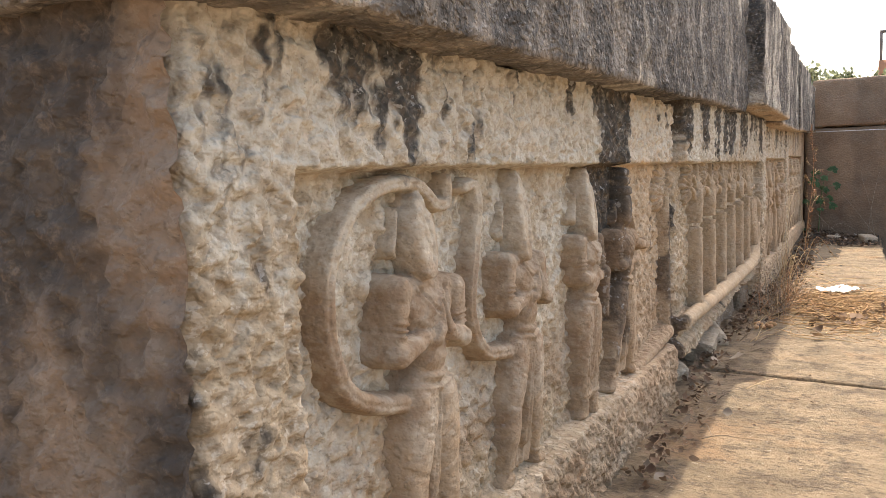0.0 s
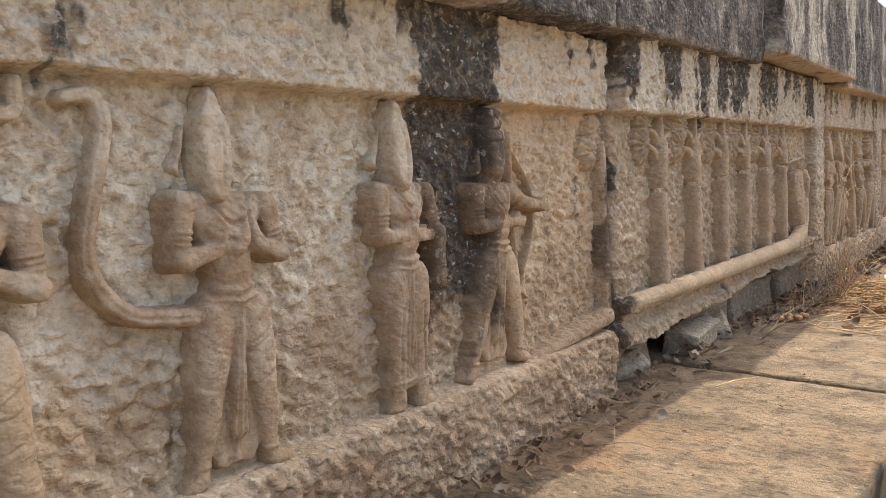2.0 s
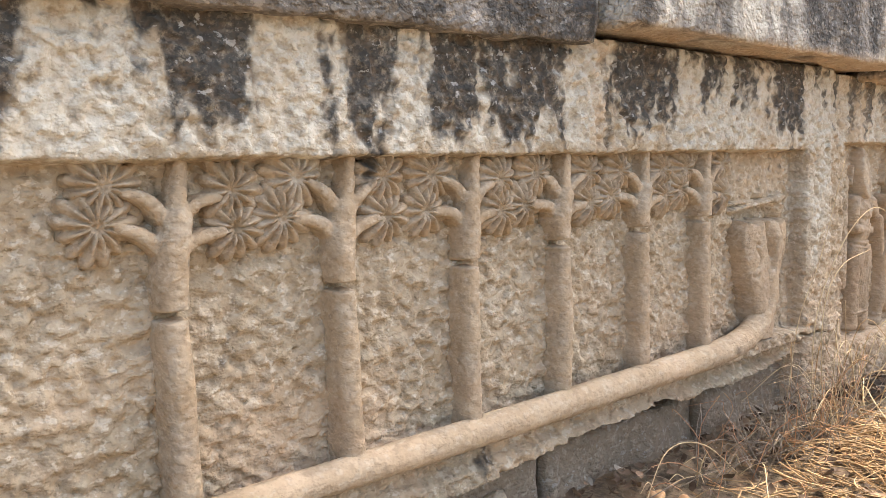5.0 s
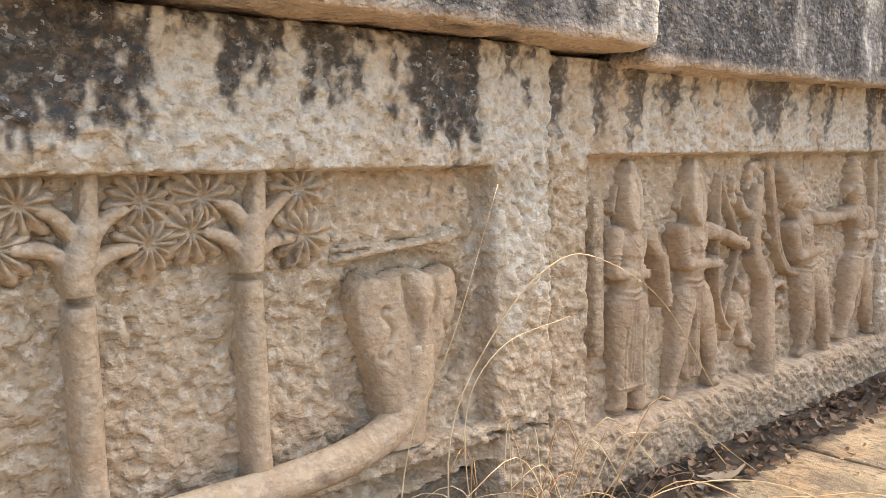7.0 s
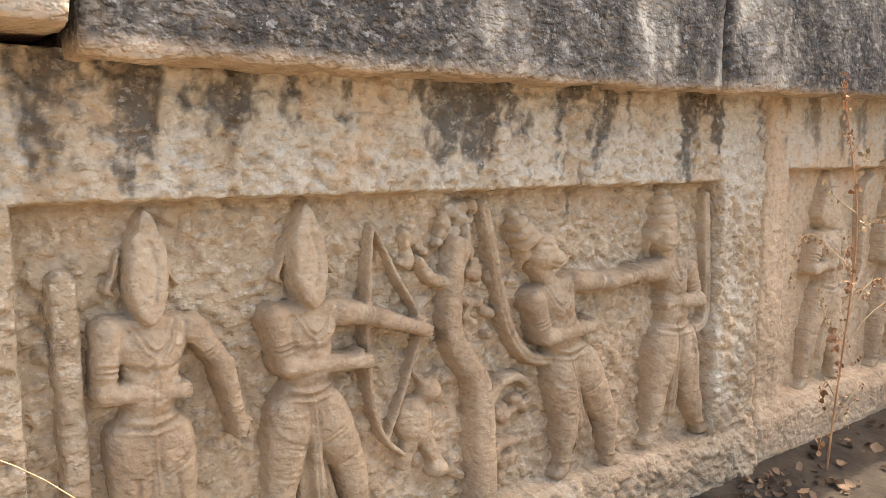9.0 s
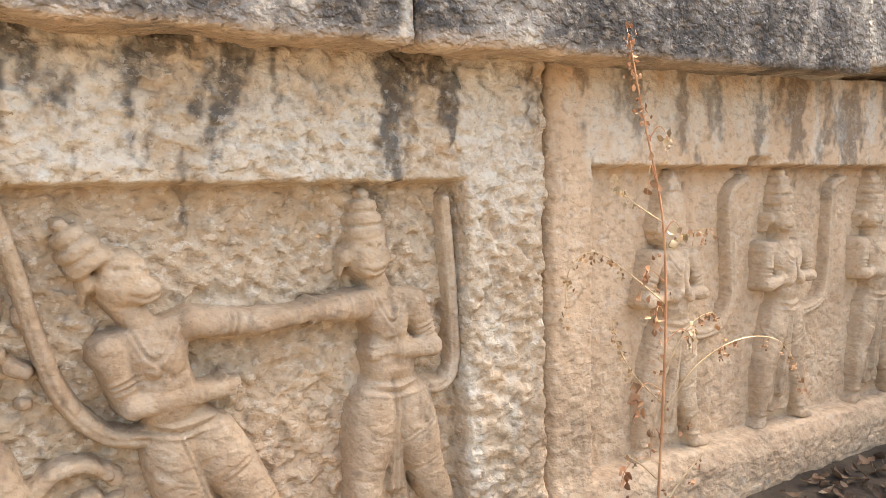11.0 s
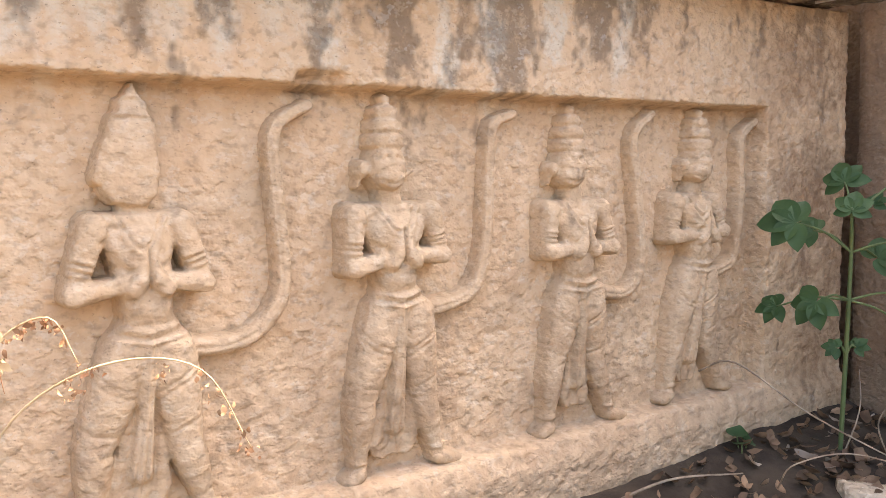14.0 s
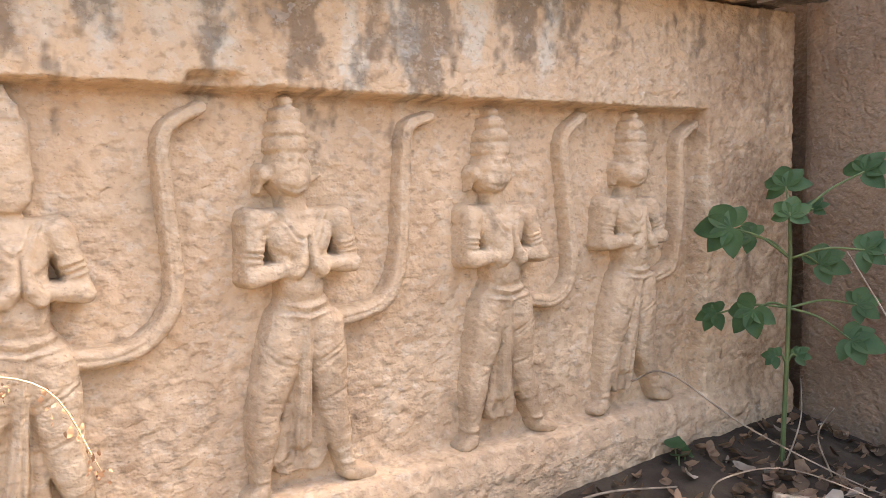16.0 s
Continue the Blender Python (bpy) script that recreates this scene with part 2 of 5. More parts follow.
def paving():
    m, n, l, b = material("worn_paving_stone", 0.85)
    p, grain = n_coord(n, l), n_coord(n, l, (1, 1.9, 1))
    col = n_mix(n, l, n_ramp(n, l, n_noise(n, l, 4, 8, 0.6, grain), 0.3, 0.7), (0.165, 0.122, 0.075), (0.305, 0.228, 0.142))
    col = n_mix(n, l, n_ramp(n, l, n_noise(n, l, 3, 4, 0.6, p), 0.5, 0.7, 0, 0.6), col, (0.30, 0.18, 0.09))
    col = n_mix(n, l, n_ramp(n, l, n_noise(n, l, 26, 8, 0.7, grain), 0.38, 0.5, 0.75, 0), col, (0.09, 0.065, 0.042))
    col = n_mix(n, l, n_ramp(n, l, n_noise(n, l, 40, 6, 0.7, p), 0.62, 0.7, 0, 0.8), col, (0.46, 0.40, 0.31))
    l.new(col, b.inputs["Base Color"])
    col_dark = n_ramp(n, l, n_noise(n, l, 9, 8, 0.75, p), 0.40, 0.50, 0.6, 0.0)
    col = n_mix(n, l, col_dark, col, (0.075, 0.055, 0.038))
    a = n.new("ShaderNodeAttribute")
    a.attribute_name = "stain"
    s = n.new("ShaderNodeSeparateColor")
    l.new(a.outputs["Color"], s.inputs[0])
    col = n_mix(n, l, s.outputs["Red"], col, (0.03, 0.026, 0.021))
    l.new(col, b.inputs["Base Color"])
    n_bump(n, l, n_noise(n, l, 22, 10, 0.75, grain), b, 1.0, 0.022)
    return m


def simple(name, a, c, scale, rough=0.9, bump=0.004, relief_scale=60, through_light=0.0):
    m, n, l, b = material(name, rough)
    info = n.new("ShaderNodeNewGeometry")
    col = n_mix(n, l, n_ramp(n, l, n_noise(n, l, scale, 5, 0.6, n_coord(n, l)), 0.3, 0.7), a, c)
    v = n.new("ShaderNodeHueSaturation")
    l.new(col, v.inputs["Color"])
    l.new(n_ramp(n, l, info.outputs["Random Per Island"], 0, 1, 0.55, 1.35), v.inputs["Value"])
    l.new(v.outputs[0], b.inputs["Base Color"])
    if through_light:
        b.inputs["Transmission Weight"].default_value = 0.0
        t = n.new("ShaderNodeBsdfTranslucent")
        l.new(v.outputs[0], t.inputs["Color"])
        mx = n.new("ShaderNodeMixShader")
        mx.inputs[0].default_value = through_light
        l.new(b.outputs[0], mx.inputs[1])
        l.new(t.outputs[0], mx.inputs[2])
        l.new(mx.outputs[0], n["Material Output"].inputs["Surface"])
    n_bump(n, l, n_noise(n, l, relief_scale, 5, 0.6, n_coord(n, l)), b, 0.6, bump)
    return m


PAVING = paving()
DUST = simple("dusty_earth", (0.14, 0.105, 0.07), (0.24, 0.18, 0.125), 3, 0.95, 0.01, 40)
SOIL = simple("dusty_soil", (0.055, 0.04, 0.028), (0.12, 0.09, 0.06), 9, 0.95, 0.01, 40)
STRAW = simple("dry_straw", (0.33, 0.19, 0.085), (0.54, 0.36, 0.18), 14, 0.7, 0.001)
STALK = simple("dry_stalk", (0.42, 0.29, 0.15), (0.62, 0.48, 0.28), 20, 0.7, 0.001)
TWIG = simple("grey_twig", (0.16, 0.12, 0.085), (0.36, 0.29, 0.21), 20, 0.85, 0.001)
RED_STEM = simple("reddish_dry_stem", (0.36, 0.17, 0.085), (0.52, 0.31, 0.16), 14, 0.8, 0.001)
DEAD_LEAF = simple("dead_leaf", (0.10, 0.06, 0.036), (0.25, 0.165, 0.10), 12, 0.8, 0.002, 60, 0.15)
PALE_LEAF = simple("bleached_leaf", (0.28, 0.225, 0.165), (0.42, 0.35, 0.27), 12, 0.8, 0.002, 60, 0.15)
GREEN = simple("green_leaf", (0.035, 0.075, 0.028), (0.065, 0.12, 0.042), 9, 0.5, 0.002, 45, 0.3)
GREEN_STEM = simple("green_stem", (0.075, 0.11, 0.042), (0.12, 0.155, 0.06), 15, 0.5, 0.001)
BUSH = simple("olive_foliage", (0.2, 0.22, 0.12), (0.3, 0.31, 0.18), 2, 0.8, 0.002, 45, 0.2)
BARK = simple("grey_bark", (0.12, 0.095, 0.07), (0.2, 0.16, 0.12), 6, 0.95, 0.02, 12)
PAPER = simple("crumpled_white_plastic", (0.58, 0.57, 0.54), (0.7, 0.69, 0.66), 8, 0.5, 0.003, 30)
NUT = simple("brown_seed_pod", (0.24, 0.13, 0.06), (0.42, 0.25, 0.12), 30, 0.6, 0.001)
PLASTER = simple("orange_plaster", (0.42, 0.2, 0.11), (0.5, 0.27, 0.16), 1.5, 0.9, 0.003, 20)
STEEL = simple("painted_steel", (0.16, 0.13, 0.11), (0.24, 0.19, 0.16), 4, 0.6, 0.001)


# ---- mesh helpers ----
def mesh_of(name, verts, faces, mat, stain=None, smooth=True):
    me = bpy.data.meshes.new(name)
    me.from_pydata(np.asarray(verts, float).tolist(), [], np.asarray(faces).tolist() if isinstance(faces, np.ndarray) else faces)
    me.polygons.foreach_set("use_smooth", [smooth] * len(me.polygons))
    if stain is not None:
        at = me.attributes.new("stain", "FLOAT_COLOR", "POINT")
        data = np.ones((len(me.vertices), 4))
        for c in range(3):
            data[:, c] = stain[c]
        if len(stain) > 3:
            data[:, 3] = 1.0 - stain[3]
        at.data.foreach_set("color", data.ravel())
    me.materials.append(mat)
    me.update()
    return me


def part(name, me, parent, label=""):
    ob = new(name, me)
    ob.parent = parent
    return tagged(ob, label)


def empty(name, place=(0, 0, 0)):
    ob = new(name)
    ob.location = place
    ob.empty_display_size = 0.1
    return ob


def grid(u0, u1, v0, v1, size):
    nu, nv = max(2, round((u1 - u0) / size) + 1), max(2, round((v1 - v0) / size) + 1)
    return np.meshgrid(np.linspace(u0, u1, nu), np.linspace(v0, v1, nv), indexing="ij")


def cells(shape, keep):
    """Quads of a grid whose four corners pass the mask, as corner indices."""
    idx = np.arange(shape[0] * shape[1]).reshape(shape)
    q = np.stack([idx[:-1, :-1], idx[1:, :-1], idx[1:, 1:], idx[:-1, 1:]], -1)
    return q[keep]


def squeeze(verts, quads):
    used = np.unique(quads)
    where = np.zeros(len(verts), int)
    where[used] = np.arange(len(used))
    return verts[used], where[quads], used


def open_edges(quads):
    e = np.concatenate([quads[:, [k, (k + 1) % 4]] for k in range(4)])
    key = np.sort(e, 1)
    _, first, count = np.unique(key[:, 0] * 10000000 + key[:, 1], return_index=True, return_counts=True)
    return e[first[count == 1]]


def plate(name, x_face, U, V, H, keep, depth, mat, dirt=stains):
    """A slab of the long wall: its carved front is a field of depths H over y and z, its edges run back into the wall."""
    quads = cells(U.shape, keep)
    verts = np.stack([x_face + H, U, V], -1).reshape(-1, 3)
    verts, quads, used = squeeze(verts, quads)
    edges = open_edges(quads)
    back = verts.copy()
    back[:, 0] = x_face - depth
    rim = np.unique(edges)
    where = np.zeros(len(verts), int)
    where[rim] = len(verts) + np.arange(len(rim))
    sides = np.stack([edges[:, 1], edges[:, 0], where[edges[:, 0]], where[edges[:, 1]]], -1)
    verts = np.concatenate([verts, back[rim]])
    # shade of pecked hollows put into the colour with grime: browner below local level
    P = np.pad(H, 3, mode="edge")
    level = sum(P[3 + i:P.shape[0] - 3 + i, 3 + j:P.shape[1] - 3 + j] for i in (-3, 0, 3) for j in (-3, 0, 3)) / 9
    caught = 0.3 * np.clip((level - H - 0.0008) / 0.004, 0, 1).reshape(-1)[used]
    soil = soil_and_shade(verts[:, 1], verts[:, 2])
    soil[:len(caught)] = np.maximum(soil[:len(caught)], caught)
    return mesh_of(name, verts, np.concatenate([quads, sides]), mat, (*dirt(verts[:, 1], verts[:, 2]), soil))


def rough_box(name, lo, hi, mat, size=0.03, radius=0.012, rough=0.006, seed=0, stain=(0, 0, 0), scale=9, push=None):
    """A block with worn, rounded edges and an uneven face."""
    lo, hi = np.array(lo, float), np.array(hi, float)
    verts, quads, at = [], [], 0
    for axis in range(3):
        a, b = (axis + 1) % 3, (axis + 2) % 3
        for side in (0, 1):
            U, V = grid(lo[a], hi[a], lo[b], hi[b], size)
            p = np.zeros((*U.shape, 3))
            p[..., axis], p[..., a], p[..., b] = (hi if side else lo)[axis], U, V
            q = cells(U.shape, np.ones((U.shape[0] - 1, U.shape[1] - 1), bool)) + at
            quads.append(q if side else q[:, ::-1])
            verts.append(p.reshape(-1, 3))
            at += U.size
    p, quads = np.concatenate(verts), np.concatenate(quads)
    inner = np.clip(p, lo + radius, hi - radius)
    away = p - inner
    away /= np.maximum(np.linalg.norm(away, axis=1, keepdims=True), 1e-9)
    big = fbm(p[:, 0] * scale, p[:, 1] * scale, p[:, 2] * scale, seed, 4) - 0.5
    out = inner + away * (radius + rough * 2 * big)[:, None]
    key = np.round(p * 5000).astype(np.int64)
    _, first, back = np.unique(key, axis=0, return_index=True, return_inverse=True)
    out, quads = out[first], np.asarray(back).ravel()[quads]
    if push is not None:
        out = push(out)
    st = stain(out) if callable(stain) else stain
    return mesh_of(name, out, quads, mat, st)


def tube(points, radii, sides=6):
    """Vertices and faces of a tapering tube along a line of points."""
    pts = [Vector(q) for q in points]
    verts, faces = [], []
    for i, q in enumerate(pts):
        d = (pts[min(i + 1, len(pts) - 1)] - pts[max(i - 1, 0)]).normalized()
        a = d.orthogonal().normalized()
        if i and a.dot(last) < 0:
            a = -a
        if i:
            a = (last - d * last.dot(d)).normalized()
        last = a
        b = d.cross(a)
        r = radii[i] if isinstance(radii, (list, tuple, np.ndarray)) else radii
        verts += [q + (a * math.cos(k * 2 * math.pi / sides) + b * math.sin(k * 2 * math.pi / sides)) * r for k in range(sides)]
    for i in range(len(pts) - 1):
        for k in range(sides):
            faces.append((i * sides + k, i * sides + (k + 1) % sides, (i + 1) * sides + (k + 1) % sides, (i + 1) * sides + k))
    faces += [tuple(range(sides))[::-1], tuple((len(pts) - 1) * sides + k for k in range(sides))]
    return [tuple(v) for v in verts], faces


def bundle(pieces):
    verts, faces = [], []
    for v, f in pieces:
        at = len(verts)
        verts += list(v)
        faces += [tuple(k + at for k in q) for q in f]
    return verts, faces


def curve_points(points, count):
    """A smooth line through the given points."""
    p = [np.array(q, float) for q in points]
    p = [2 * p[0] - p[1], *p, 2 * p[-1] - p[-2]]
    out = []
    for i in range(1, len(p) - 2):
        for s in np.linspace(0, 1, count, endpoint=False):
            a, b, c, d = p[i - 1:i + 3]
            out.append(0.5 * (2 * b + (c - a) * s + (2 * a - 5 * b + 4 * c - d) * s * s + (3 * b - a - 3 * c + d) * s ** 3))
    return [*out, p[-2]]


# ---- the long wall ----
RECESS = 0.062
FACE1, FACE2, FACE3, FACE4 = -0.650, -0.598, -0.632, -0.657


def chisel(U, V, seed):
    """Dressed but weathered stone: slow waves, pecked hollows, flakes with sharp lips."""
    slow = 0.010 * (fbm(U * 3.5, V * 3.5, 0, seed) - 0.5) + 0.006 * (fbm(U * 14, V * 14, 0, seed + 1, 3) - 0.5)
    bend = 0.012 * (fbm(U * 20, V * 20, 0, seed + 5, 2) - 0.5)
    flakes = fbm((U + bend) * 40 + V * 10, (V - bend) * 46, 0, seed + 2, 2)
    ledges = sum(step(lo, lo + 0.022, flakes) for lo in (0.32, 0.41, 0.50, 0.59, 0.68)) * 0.0025
    pecks = step(0.56, 0.70, fbm(U * 62 + V * 20, V * 48, 0, seed + 3, 2)) * (0.4 + step(0.4, 0.6, fbm(U * 5, V * 5, 0, seed + 7, 2)))
    grit = 0.0018 * (fbm(U * 110, V * 110, 0, seed + 4, 2) - 0.5)
    return slow + ledges - 0.007 - 0.0045 * pecks + grit


def inside(U, V, a, b, c, d, seed, soft=0.005):
    """How far a point lies in the sunk field a-b by c-d; its edges waver."""
    w = 0.008 * (fbm(U * 12, V * 12, 0, seed) - 0.5) + 0.006 * (fbm(U * 50, V * 50, 0, seed + 1, 2) - 0.5)
    gap = np.minimum(np.minimum(U - a, b - U), np.minimum(V - c, d - V)) + w
    return step(-soft, soft, gap)


def worn(U, V, a, b, c, d, seed, reach=0.02, depth=0.02):
    gap = np.minimum(np.minimum(U - a, b - U), np.minimum(V - c, d - V)) + 0.02 * (fbm(U * 18, V * 18, 0, seed) - 0.5)
    return -depth * np.clip(1 - gap / reach, 0, 1.6) ** 2


def mid(a):
    return 0.25 * (a[:-1, :-1] + a[1:, :-1] + a[1:, 1:] + a[:-1, 1:])


wall = tagged(empty("wall_west"), "long weathered stone plinth wall carved with relief panels", "wall", kind="structure")
GRID = 0.0044

# first panel: four standing figures; its field runs on to the right edge
U, V = grid(0.655, 3.25, 0.40, 1.655, GRID)
sunk = inside(U, V, 0.858, 3.6, 0.682, 1.405, 30)
H = chisel(U, V, 31) - RECESS * sunk + worn(U, V, 0.655, 3.25, 0.2, 1.655, 33)
H += 0.016 * (1 - step(0.64, 0.70, V)) + 0.02 * step(0.9, 0.4, U) * (fbm(U * 7, V * 7, 0, 35) - 0.4)
notch = (np.abs(U - 1.60 - 0.02 * np.sin(V * 60)) < 0.07) & (V > 1.612)
ragged = V < 1.648 - 0.02 * fbm(U * 9, U * 0, 0, 36)
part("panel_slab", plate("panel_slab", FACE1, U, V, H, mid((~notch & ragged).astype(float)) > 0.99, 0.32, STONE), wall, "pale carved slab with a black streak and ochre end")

# second panel: trees over a long serpent; its foot is undercut and broken
U, V = grid(3.288, 6.09, 0.44, 1.72, GRID)
sunk = inside(U, V, 3.0, 5.883, 0.775, 1.403, 40)
H = chisel(U, V, 41) - RECESS * sunk + worn(U, V, 3.288, 6.09, 0.0, 1.70, 43)
low = step(0.735, 0.715, V) * step(5.93, 5.87, U)
H += low * (-0.05 + 0.03 * step(0.69, 0.66, V))
foot = 0.605 + 0.06 * step(3.3, 5.2, U) + 0.06 * (fbm(U * 4, U * 0, 0, 44) - 0.5) + 0.012 * (fbm(U * 22, U * 0, 0, 45) - 0.5)
bottom = np.where(U > 5.9, 0.42, foot)
head = 1.668 + 0.022 * step(4.4, 4.7, U) + 0.006 * (U - 3.3) - 0.012 * fbm(U * 10, U * 0, 0, 46)
keep = (V > bottom - GRID) & (V < head + GRID)
V = np.clip(V, bottom, head)
crack = (U > 5.86) & (np.abs(V - 0.737 - 0.25 * np.maximum(0, 5.97 - U) * 0.2 - 0.006 * np.sin(U * 60)) < 0.005 + 0.06 * np.maximum(0, 5.93 - U))
H -= 0.05 * crack
H -= 0.024 * step(1.12, 0.9, ((U - 5.645) / 0.205) ** 2 + ((V - 1.03) / 0.21) ** 2)
part("panel_slab", plate("panel_slab", FACE2, U, V, H, mid(keep.astype(float)) > 0.99, 0.36, STONE), wall, "carved slab with black-streaked lintel and broken foot")

# third panel: archer, bent tree and wrestling figures
U, V = grid(6.108, 8.346, 0.40, 1.72, GRID)
sunk = inside(U, V, 6.262, 8.118, 0.652, 1.424, 50)
H = chisel(U, V, 51) - RECESS * sunk + worn(U, V, 6.108, 8.346, 0.0, 1.74, 53)
H += 0.02 * (1 - step(0.60, 0.665, V))
H += 0.02 * step(0.50, 0.62, fbm(U * 3, V * 4, 0, 55)) * step(6.7, 7.2, U) * sunk * 0.3
part("panel_slab", plate("panel_slab", FACE3, U, V, H, mid((V < 1.684 + 0.01 * (U - 6.1) - 0.006 * fbm(U * 9, U * 0, 0, 56)).astype(float)) > 0.99, 0.32, STONE), wall, "tan carved slab with brown rain streaks")

# fourth panel: four praying figures with raised tails
U, V = grid(8.366, 10.83, 0.40, 1.77, GRID)
sunk = inside(U, V, 8.502, 10.448, 0.688, 1.452, 60)
H = 0.36 * chisel(U, V, 61) - RECESS * sunk + worn(U, V, 8.366, 11.2, 0.0, 1.8, 63)
H += 0.022 * (1 - step(0.63, 0.70, V))
chip = step(0.02, 0.0, np.abs(U - 9.13) - 0.035) * step(1.44, 1.455, V) * step(1.485, 1.465, V)
H -= 0.03 * chip
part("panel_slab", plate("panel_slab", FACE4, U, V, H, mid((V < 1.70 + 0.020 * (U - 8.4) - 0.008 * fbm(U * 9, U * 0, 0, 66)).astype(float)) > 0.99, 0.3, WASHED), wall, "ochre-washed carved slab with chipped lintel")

# end face of the plinth, towards the start of the walk
U, V = grid(-3.2, -0.646, 0.40, 1.66, 0.011)
H = 0.014 + chisel(U, V, 71) * 1.5 + 0.03 * (fbm(U * 4, V * 1.6, 0, 73) - 0.5)
H = np.where(U > -1.02, np.maximum(H, 0.003), H)
quads = cells(U.shape, np.ones((U.shape[0] - 1, U.shape[1] - 1), bool))
verts = np.stack([U, 0.652 - H, V], -1).reshape(-1, 3)
dark = step(0.42, 0.66, fbm(verts[:, 0] * 6, verts[:, 2] * 2.2, 0, 75)) * 0.8
part("end_slab", mesh_of("end_slab", verts, quads, BROWN, (dark, 0.12 + 0.4 * step(-0.9, -1.3, verts[:, 0]), verts[:, 0] * 0)), wall, "brown earth-stained stone end face")

# rubble core, never seen
part("core", rough_box("core", (-3.2, 0.75, 0.0), (-0.94, 10.9, 1.64), BROWN, 0.4, 0.02, 0.0), wall)


def soot(white, ochre_low=True, seed=0):
    def give(p):
        n1 = fbm(p[:, 1] * 6, p[:, 2] * 2.2, p[:, 0] * 3, seed)
        pale = step(0.50, 0.64, n1 + white) * (0.4 + 0.9 * step(0.4, 0.6, fbm(p[:, 1] * 24, p[:, 2] * 9, 0, seed + 2)))
        low = (1.0 if ochre_low else 0.25) * step(0.045, 0.012, p[:, 2] - p[:, 2].min() + 0.03 * (fbm(p[:, 1] * 9, p[:, 0] * 9, 0, seed + 6) - 0.5))
        worn_off = 0.35 * step(0.45, 0.7, fbm(p[:, 1] * 13, p[:, 2] * 8, p[:, 0] * 9, seed + 4))
        return (0.93 - worn_off) * (1 - 0.85 * np.clip(pale, 0, 1)) * (1 - 0.95 * low), 0.8 * low, np.clip(pale, 0, 1) * (1 - low)
    return give


def sloped(rise):
    """Lets the lower edge of a coping block climb along the wall."""
    def move(p):
        t = (p[:, 1] - p[:, 1].min()) / np.ptp(p[:, 1])
        p[:, 2] += rise * t * step(p[:, 2].min() + 0.4, p[:, 2].min(), p[:, 2])
        return p
    return move


for y0, y1, front, z0, z1, rise, white in (
        (0.60, 3.10, -0.545, 1.60, 2.26, 0.04, -0.02), (3.112, 4.66, -0.55, 1.648, 2.26, 0.02, -0.06),
        (4.70, 6.335, -0.465, 1.71, 2.34, -0.012, 0.10), (6.35, 7.93, -0.515, 1.66, 2.345, 0.012, -0.04), (7.94, 9.41, -0.505, 1.672, 2.30, 0.035, 0.05), (9.425, 10.80, -0.535, 1.73, 2.27, 0.025, 0.0)):
    part("coping_block", rough_box("coping_block", (-1.5, y0, z0), (front, y1, z1), COPING, 0.018, 0.007, 0.017, int(y0 * 10), soot(white, y0 > 4, int(y0 * 7)), 11, sloped(rise)), wall, "soot-blackened coping block with white lichen")

# stones that carry the undercut slab
for y0, y1, x1, z1, sd in ((3.30, 3.75, -0.72, 0.56, 1), (4.12, 4.62, -0.69, 0.60, 2), (4.63, 5.35, -0.685, 0.61, 3), (5.36, 5.92, -0.66, 0.63, 4)):
    part("footing_stone", rough_box("footing_stone", (-1.1, y0, 0.3), (x1 - 0.02, y1, z1), RUBBLE, 0.02, 0.02, 0.035, 80 + sd, (0.55, 0.3, 0.0, 0.4), 9), wall)

# ---- the end wall ----
end = tagged(empty("wall_north"), "dark brown wall of large plain stone blocks", "wall", kind="structure")


def grime(p):
    return 0.3 * step(0.4, 0.65, fbm(p[:, 0] * 4, p[:, 2] * 2, 0, 91)), 0.3 * fbm(p[:, 0] * 3, p[:, 2] * 3, 0, 92), p[:, 0] * 0


for x0, x1, z0, z1, y in ((-0.645, 1.35, 0.2, 1.79, 10.86), (1.37, 3.6, 0.2, 1.78, 10.87), (-0.575, 1.05, 1.80, 2.37, 10.84), (1.07, 3.2, 1.795, 2.36, 10.85), (3.62, 6.0, 0.0, 2.36, 10.87)):
    part("wall_block", rough_box("wall_block", (x0, y, z0), (x1, 11.6, z1), BROWN, 0.04, 0.025, 0.018, int(x0 * 9 + z0 * 5), grime, 5), end)
# unseen filler, added so no sky shows through the block joints
part("rear_core", rough_box("rear_core", (-1.6, 11.0, 0.0), (5.9, 11.5, 2.25), BROWN, 0.2, 0.02, 0.01, 3, grime), end)

# ---- ground and paving ----
U, V = grid(-1.0, 1.0, -1.0, 1.0, 0.016)
bend = lambda s: np.sign(s) * (np.abs(s) * 6 + np.abs(s) ** 6 * 900)
X, Y = bend(U) + 0.8, bend(V) + 5.5
near = np.exp(-((X - 0.8) ** 2 + (Y - 5.5) ** 2) / 400)
Z = -0.02 + near * 0.06 * (fbm(X * 1.5, Y * 1.5, 0, 100) - 0.5)
Z = np.where((X < 0.1) & (X > -3) & (Y > 0.6) & (Y < 11), np.minimum(Z, -0.02), Z)
ground = new("ground", mesh_of("ground", np.stack([X, Y, Z], -1).reshape(-1, 3), cells(U.shape, np.ones((U.shape[0] - 1, U.shape[1] - 1), bool)), DUST))
tagged(ground, "dusty brown earth beside the stone platform", "ground", kind="structure")

pavement = tagged(empty("pavement"), "worn tan stone slabs along the foot of the wall", "pavement", kind="structure")


